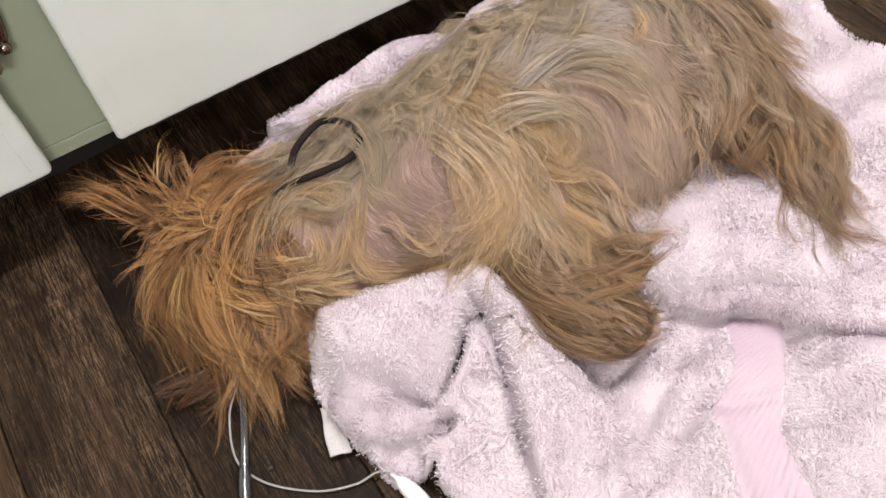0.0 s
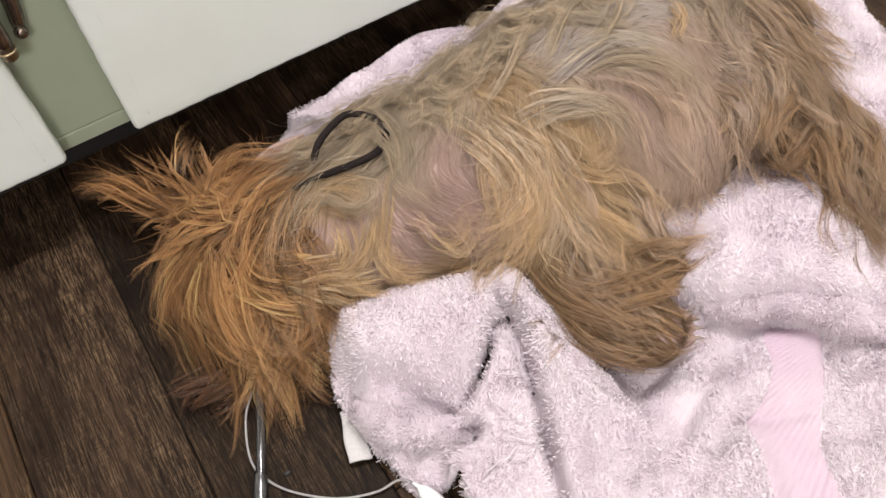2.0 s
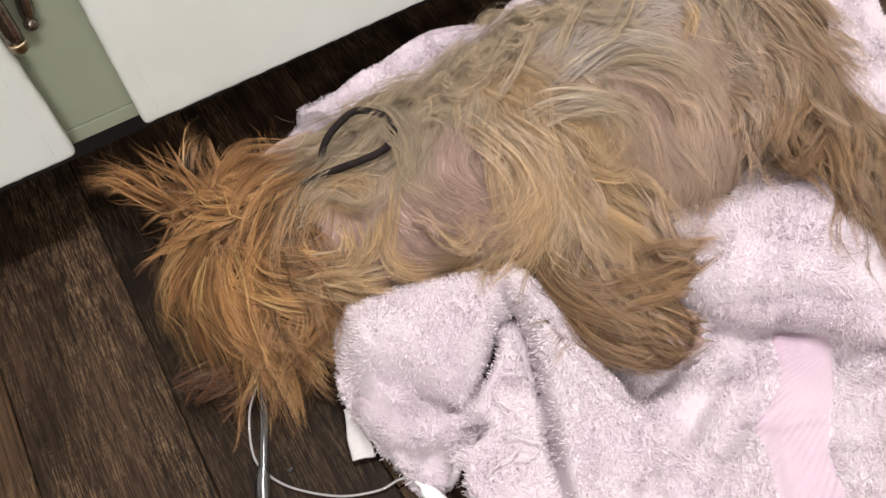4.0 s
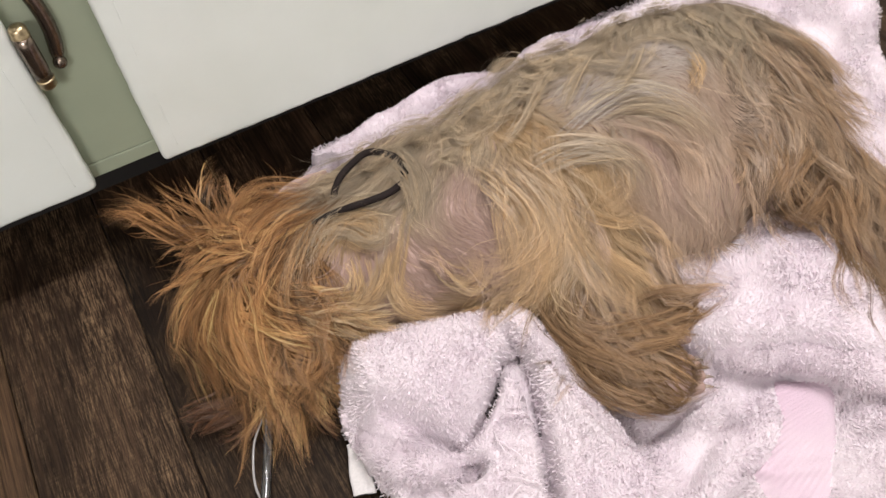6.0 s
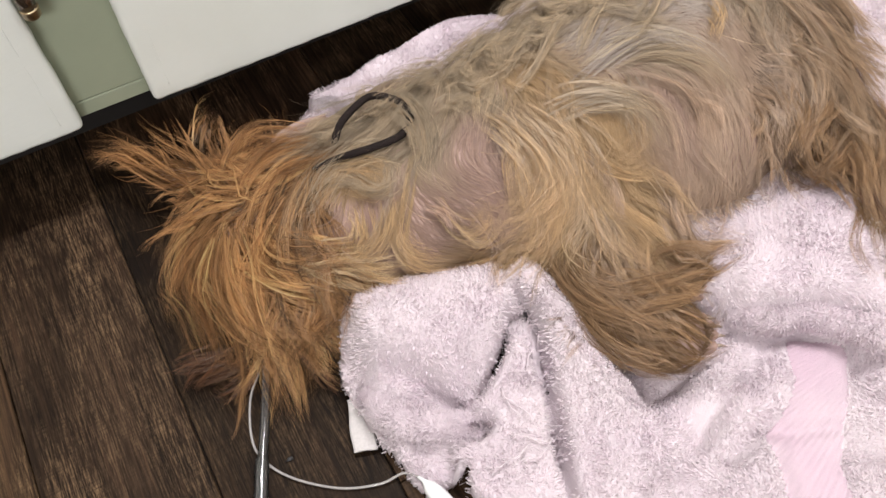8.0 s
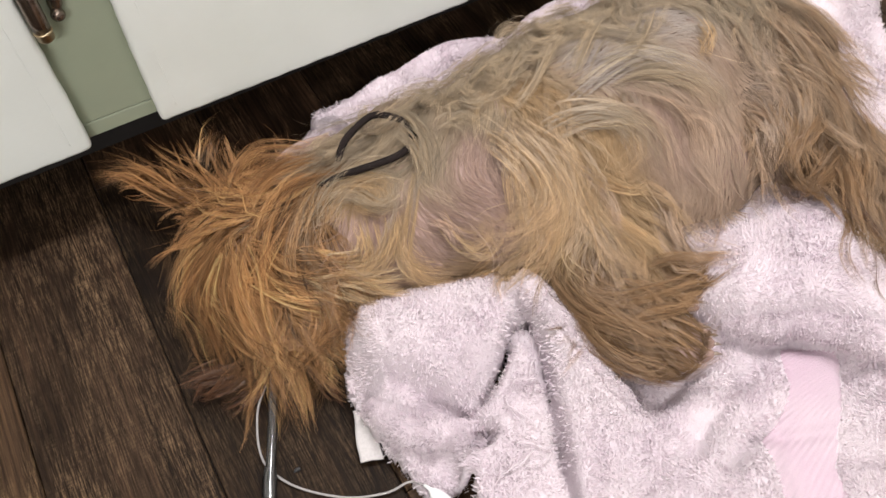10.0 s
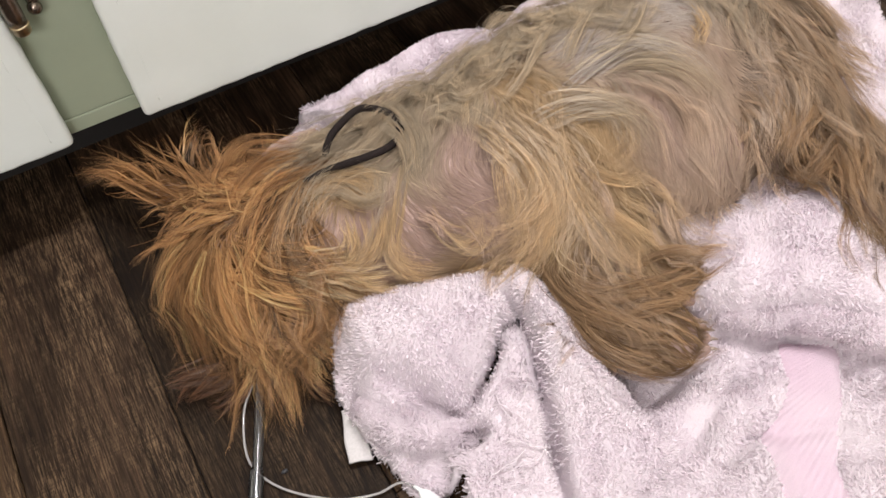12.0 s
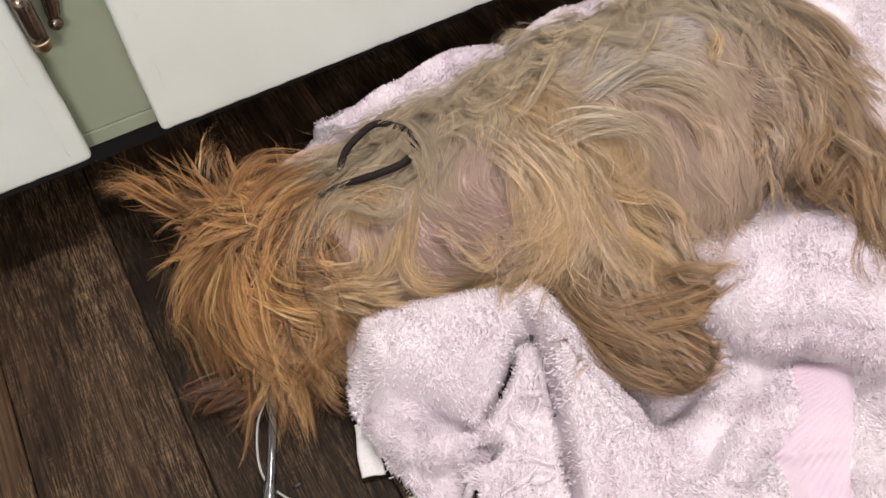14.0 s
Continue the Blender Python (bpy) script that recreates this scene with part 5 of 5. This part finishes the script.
def coat(limbs, parent, seed, locks, hairs, fuzz, stray, vivid, silky, depth, reach, own=()):
    """The coat of one part: a short undercoat, and long clumped locks with stray hairs."""
    rng = np.random.RandomState(seed)

    def start(count, chance):
        p = roots(count, rng, limbs)
        v = COAT.at(p[:, :2])
        thin = np.ones(len(p))
        for cx, cy, rx, ry, bare in SPARSE:
            thin *= 1 - bare * np.exp(-(((p[:, 0] - cx) / rx) ** 2 + ((p[:, 1] - cy) / ry) ** 2) ** 2)
        keep = rng.uniform(0, 1, len(p)) < chance(v[:, 4], thin)
        p, v = p[keep], v[keep]
        swirl = 0.55 * smooth_noise(p[:, 0], p[:, 1], 45, 31)
        streak = 1 + 0.10 * smooth_noise(p[:, 0], p[:, 1], 110, 32)[:, None]
        return p, v[:, 2], v[:, 3], v[:, 5:] * streak, swirl, len(p)

    p, length, lift, colour, swirl, n = start(fuzz, lambda d, thin: 0.25 + 1.3 * d)
    paths = grow(p, rng, 6, np.minimum(length, 0.05) * rng.uniform(0.35, 0.65, n), lift * 0.15, swirl, 0.35, 0.12, rng.uniform(0.0003, 0.002, n))
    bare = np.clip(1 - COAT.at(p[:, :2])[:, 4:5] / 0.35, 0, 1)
    # depth darkens the undercoat: shade between the locks put into its colour
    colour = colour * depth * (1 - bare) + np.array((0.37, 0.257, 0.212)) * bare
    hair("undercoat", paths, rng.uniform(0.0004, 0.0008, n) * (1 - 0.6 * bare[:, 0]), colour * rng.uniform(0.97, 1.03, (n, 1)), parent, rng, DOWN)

    fine = (0.00010, 0.00021) if silky > 0.9 else (0.00013, 0.00029)
    p, length, lift, colour, swirl, n = start(locks, lambda d, thin: thin * d ** 2.6)
    # tone follows the layer: light fading into the coat is put into the colour
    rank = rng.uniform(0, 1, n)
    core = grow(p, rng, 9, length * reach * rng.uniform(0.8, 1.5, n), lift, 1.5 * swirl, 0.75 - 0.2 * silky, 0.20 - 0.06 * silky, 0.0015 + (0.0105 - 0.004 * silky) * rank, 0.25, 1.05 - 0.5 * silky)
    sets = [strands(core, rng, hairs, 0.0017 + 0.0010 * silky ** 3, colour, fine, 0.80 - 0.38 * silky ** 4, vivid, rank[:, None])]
    p, length, lift, colour, swirl, n = start(stray, lambda d, thin: 0.4 + 0.6 * d)
    paths = grow(p, rng, 9, length * rng.uniform(0.9, 1.6, n), lift + 0.4, swirl, 1.2, 0.45, rng.uniform(0.006, 0.020, n), 0.05)
    sets.append((paths, rng.uniform(0.00022, 0.00042, n), np.minimum(colour * rng.uniform(1.0, 1.7, (n, 1)), (0.68, 0.52, 0.33))))
    for colour, *points in own:
        for k in range(5 if len(limbs) == 1 and limbs[0][1] < 0.03 else 13):
            shift = (rng.normal(0, 0.0044, (1, 3)) + rng.normal(0, 0.0009, (len(points), 3))) * (k > 0)
            core = spline(np.array(points) + shift, 27)
            for _ in range(3):
                core[1:-1] = (core[:-2] + 2 * core[1:-1] + core[2:]) / 4
            pick = np.linspace(26 * rng.uniform(0, 0.28), 26 * rng.uniform(0.84, 1), 9)
            core = np.stack([np.interp(pick, np.arange(27), core[:, axis]) for axis in range(3)], -1)
            dist, nrm = body_at(core)
            core = core + nrm * np.clip(0.010 - dist, 0, 0.008)[:, None] * np.linspace(0.2, 1, 9)[:, None]
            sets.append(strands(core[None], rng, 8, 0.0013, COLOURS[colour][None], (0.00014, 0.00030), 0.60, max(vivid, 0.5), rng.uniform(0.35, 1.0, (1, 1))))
    hair("long_hair", *(np.concatenate([s[i] for s in sets]) for i in range(3)), parent, rng, FUR)


def curls(count, x0, x1, y0, y1, colour, seed, heading=(150, 30), sweep=(110, 250), length=(0.030, 0.060), side=1):
    """Locks that stand off the coat and hook round: rows of a colour and a few points, as the single locks above."""
    rng = np.random.RandomState(seed)
    out = []
    for _ in range(count):
        q = np.array((rng.uniform(x0, x1), rng.uniform(y0, y1), 0.10))[None]
        for _ in range(6):
            dist, nrm = body_at(q)
            q = q - nrm * dist[:, None]
        a, size = radians(rng.normal(*heading)), rng.uniform(*length)
        turn, rise, points = side * radians(rng.uniform(*sweep)), rng.uniform(0.2, 0.7), [q[0]]
        for k in range(1, 7):
            s = k / 6
            a += turn / 6 * (0.5 + s)
            q = q + np.array((math.cos(a), math.sin(a), rise * (1 - 2.2 * s))) * size / 6
            dist, nrm = body_at(q)
            q = q + nrm * np.clip(0.008 + 0.004 * s - dist, 0, 0.02)[:, None]
            q[:, 2] = np.maximum(q[:, 2], SUPPORT.at(q[:, :2]) + 0.004)
            points.append(q[0])
        out.append((colour, *points))
    return out


def ear_leaf(base, tip, width, parent, label):
    """A pointed ear leaf with a cupped inside."""
    base, tip = np.array(base), np.array(tip)
    way = tip - base
    side = unit(np.cross(way, (0, 0, 1)))
    bm = bmesh.new()
    rows = []
    for i in range(9):
        s = i / 8
        w = width * math.sin(math.pi * min(0.97, 0.28 + 0.70 * s)) * (1 - 0.35 * s)
        rows.append([bm.verts.new(base + way * s + side * w * u + np.array((0, 0, 0.010 * u * u + 0.004 * math.sin(3 * s)))) for u in np.linspace(-1, 1, 9)])
    for a, b in zip(rows, rows[1:]):
        for i in range(8):
            bm.faces.new((a[i], a[i + 1], b[i + 1], b[i]))
    ob = part("ear", bm, SKIN, parent, label, True)
    solid = ob.modifiers.new("thickness", "SOLIDIFY")
    solid.thickness = 0.0025
    return ob


def paw(parent, centre, heading):
    """Toes with claws and pads."""
    c, a = np.array(centre), radians(heading)
    way, side = np.array((math.cos(a), math.sin(a), 0)), np.array((-math.sin(a), math.cos(a), 0))
    bm = bmesh.new()
    for k, u in enumerate((-1.5, -0.5, 0.5, 1.5)):
        q = c + side * u * 0.0085 + way * (0.016 - 0.003 * abs(u)) + np.array((0, 0, 0.003 - 0.002 * abs(u)))
        for v in bmesh.ops.create_uvsphere(bm, u_segments=12, v_segments=8, radius=1)["verts"]:
            v.co = Vector(q) + Vector(way) * v.co.x * 0.011 + Vector(side) * v.co.y * 0.0062 + Vector((0, 0, v.co.z * 0.008))
    for v in bmesh.ops.create_uvsphere(bm, u_segments=14, v_segments=8, radius=1)["verts"]:
        v.co = Vector(c) + Vector(way) * v.co.x * 0.014 + Vector(side) * v.co.y * 0.016 + Vector((0, 0, v.co.z * 0.011))
    ob = part("paw", bm, SKIN, parent, smooth=True)
    for u in (-1.5, -0.5, 0.5, 1.5):
        q = c + side * u * 0.0085 + way * (0.026 - 0.003 * abs(u))
        one = tube_path([q, q + way * 0.004 - np.array((0, 0, 0.001)), q + way * 0.009 - np.array((0, 0, 0.004))], [0.0018, 0.0014, 0.0004], 8)
        mesh = bpy.data.meshes.new("claw")
        one.to_mesh(mesh)
        one.free()
        ready(new("claw", mesh), CLAW, ob, "")


def dog():
    root = tagged(new("dog"), "small shaggy tan and ginger terrier asleep on its side", "dog")
    # locks, hairs in each, undercoat, strays, vividness, silkiness, undercoat darkening that stands for shade between
    # locks, stretch of the locks
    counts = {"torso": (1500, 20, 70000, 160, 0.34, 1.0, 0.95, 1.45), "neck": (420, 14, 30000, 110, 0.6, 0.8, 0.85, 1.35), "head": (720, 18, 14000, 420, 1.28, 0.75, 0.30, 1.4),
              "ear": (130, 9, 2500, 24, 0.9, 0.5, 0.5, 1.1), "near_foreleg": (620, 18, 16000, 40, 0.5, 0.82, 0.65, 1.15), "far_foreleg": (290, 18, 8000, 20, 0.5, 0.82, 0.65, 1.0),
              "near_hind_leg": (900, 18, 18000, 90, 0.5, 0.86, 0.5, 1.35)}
    names = {"near_foreleg": "foreleg", "far_foreleg": "foreleg", "near_hind_leg": "hind_leg"}
    own = {"torso": SHOULDER_LOCKS + BACK_LOCKS + FLANK_LOCKS + MANE_LOCKS + SIDE_LOCKS + curls(30, 0.42, 0.72, -0.145, -0.112, 2, 71, (150, 25), (70, 170), (0.035, 0.060)) + curls(16, 0.42, 0.60, -0.175, -0.140, 2, 72, (200, 30)), "neck": NECK_LOCKS + THROAT_LOCKS + NAPE_LOCKS + curls(14, 0.33, 0.42, -0.130, -0.095, 2, 73, (190, 40)),
           "head": CROWN_LOCKS + CHEEK_LOCKS + BEARD_LOCKS + CHIN_LOCKS + BROW_LOCKS + MOUSTACHE_LOCKS + FRINGE_LOCKS + curls(9, 0.245, 0.300, -0.262, -0.235, 1, 78, (-55, 25), (30, 110), (0.045, 0.065)), "ear": SPIKES_LOCKS + curls(8, 0.20, 0.25, -0.120, -0.085, 0, 77, (85, 25), (40, 120), (0.03, 0.05), -1),
           "near_foreleg": LEGS_LOCKS + FOOT_LOCKS, "near_hind_leg": HAUNCH_LOCKS + RUMP_LOCKS + curls(8, 0.70, 0.80, -0.34, -0.24, 10, 74, (-105, 18), (20, 70), (0.05, 0.08)) + curls(7, 0.69, 0.78, -0.38, -0.30, 3, 75, (-115, 18), (20, 70), (0.04, 0.07), -1)}
    made = {}
    for i, (key, limbs) in enumerate(BODY_LIMBS.items()):
        skin = limb_mesh(names.get(key, key), limbs, root)
        if key in PAWS:
            paw(skin, *PAWS[key])
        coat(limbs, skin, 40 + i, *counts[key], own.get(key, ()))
        made[key] = skin
    ear_leaf((0.290, -0.092, 0.050), (0.345, -0.080, 0.046), 0.010, root, "bare pinkish inside of the folded ear")
    return made


dog_parts = dog()


# ---- breathing tube and cord ----
def breathing_tube():
    root = tagged(new("endotracheal_tube"), "clear plastic breathing tube running from the dog's mouth", "tube")
    line = spline([(0.205, -0.258, 0.030), (0.196, -0.276, 0.022), (0.180, -0.308, 0.013), (0.163, -0.342, 0.009), (0.150, -0.370, 0.008), (0.120, -0.430, 0.008)], 40)
    bm = tube_path(line, 0.0041, 18, cap=False)
    ob = part("tube", bm, TUBE, root, "clear tube wall", True)
    solid = ob.modifiers.new("wall", "SOLIDIFY")
    solid.thickness, solid.offset = 0.0011, -1
    bm = tube_path(spline([(0.1655, -0.337, 0.0105), (0.158, -0.352, 0.0095), (0.150, -0.370, 0.009), (0.130, -0.41, 0.009)], 12), [0.0050] * 2 + [0.0058] * 10, 18, cap=False)
    ob = part("connector", bm, TUBE, root, "clear plastic connector sleeve", True)
    solid = ob.modifiers.new("wall", "SOLIDIFY")
    solid.thickness, solid.offset = 0.0012, -1
    rng = random.Random(4)
    for k in range(7):
        a = np.array((0.1915, -0.2845, 0.0226)) + (np.array((0.172, -0.324, 0.0142)) - np.array((0.1915, -0.2845, 0.0226))) * k / 6.5
        way = np.array((-0.45, -0.87, -0.2))
        bm = tube_path([a, a + way * rng.uniform(0.0015, 0.0036)], 0.0006, 6)
        part("print_bar", bm, INK, root)
    pilot = spline([(0.190, -0.272, 0.016), (0.175, -0.286, 0.008), (0.1635, -0.315, 0.005), (0.164, -0.336, 0.0035), (0.178, -0.361, 0.003), (0.207, -0.387, 0.003), (0.236, -0.400, 0.004), (0.256, -0.403, 0.008), (0.266, -0.417, 0.014)], 60)
    part("pilot_line", tube_path(pilot, 0.0011, 8), LINE, root, "thin milky inflation line", True)
    line = [(0.263, -0.413, 0.015), (0.2655, -0.418, 0.015), (0.267, -0.424, 0.015), (0.269, -0.432, 0.015), (0.272, -0.442, 0.015), (0.275, -0.452, 0.015), (0.277, -0.458, 0.015)]
    part("pilot_balloon", tube_path(line, [0.0014, 0.0018, 0.0054, 0.0070, 0.0068, 0.0052, 0.002], 16), PVC, root, "white pilot balloon", True)


def cord():
    pts = spline([(0.329, -0.145, 0.092), (0.339, -0.135, 0.100), (0.358, -0.126, 0.103), (0.377, -0.122, 0.105), (0.391, -0.140, 0.109), (0.394, -0.158, 0.113), (0.387, -0.178, 0.118), (0.371, -0.189, 0.120), (0.345, -0.187, 0.119), (0.322, -0.177, 0.111), (0.302, -0.164, 0.094)], 70)
    for _ in range(6):
        pts[1:-1] = (pts[:-2] + 2 * pts[1:-1] + pts[2:]) / 4
    ob = part("neck_cord", tube_path(pts, 0.0033, 10), CORD, None, "", True)
    tagged(ob, "loose black cord lying round the dog's neck", "cord")


def crumb(x, y, z, size, label):
    bm = bmesh.new()
    bmesh.ops.create_icosphere(bm, subdivisions=2, radius=size)
    for v in bm.verts:
        v.co = Vector((v.co.x, v.co.y * 0.6, v.co.z * 0.5)) * (1 + 0.5 * noise.noise(v.co * 900 + Vector((x, y, 0)) * 50)) + Vector((x, y, z + size * 0.35))
    tagged(part("crumb", bm, INK, None, "", True), label, "crumb")


breathing_tube()
cord()
crumb(0.183, -0.346, 0.0, 0.003, "dark crumb lying on the plank floor")
crumb(0.332, -0.318, 0.080, 0.0016, "tiny black speck caught on the pink towel")


# ---- floor ----
def floor():
    slab = part("floor", box(bmesh.new(), -2.7, 2.7, -4.7, 0.72, -0.06, -0.006), JOINT)
    tagged(slab, "dark weathered wood-look plank floor", "floor", kind="structure")
    width, gap, length = 0.125, 0.0012, 0.92
    bm = box(bmesh.new(), -width / 2 + gap / 2, width / 2 - gap / 2, -length / 2 + gap / 2, length / 2 - gap / 2, -0.006, 0.0, 0.0008, 1)
    mesh = bpy.data.meshes.new("plank")
    bm.to_mesh(mesh)
    bm.free()
    mesh.materials.append(PLANK)
    rng, shades = random.Random(11), random.Random(12)
    for i in range(-21, 21):
        shift = rng.uniform(0, length)
        for j in range(-6, 2):
            y = j * length + shift
            low, high = max(y - length / 2, -4.7), min(y + length / 2, 0.72)
            if high - low > 0.06:
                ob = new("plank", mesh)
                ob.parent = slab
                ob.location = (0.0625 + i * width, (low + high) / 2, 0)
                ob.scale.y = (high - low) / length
                tone = shades.uniform(0.55, 1.1)
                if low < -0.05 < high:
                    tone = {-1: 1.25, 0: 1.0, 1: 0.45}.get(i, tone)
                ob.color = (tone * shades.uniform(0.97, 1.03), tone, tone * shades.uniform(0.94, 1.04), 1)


floor()


# ---- breathing ----
def motions():
    """One breath lifts the chest and flank about the shoulder."""
    rest = pose(0, 0, 0)
    rows = [(0, rest)]
    for t, share in ((6.5, 0.0), (6.75, 0.6), (7.0, 1.0), (7.25, 0.7), (7.6, 0.2), (8.2, 0.0), (14, 0.0)):
        rows.append((t, pose(0.40, 0, 0.0) @ pose(0, 0.003 * share, 0.003 * share, 0, -1.4 * share, 0) @ pose(-0.40, 0, 0.0)))
    walk(dog_parts["torso"], rows)


motions()
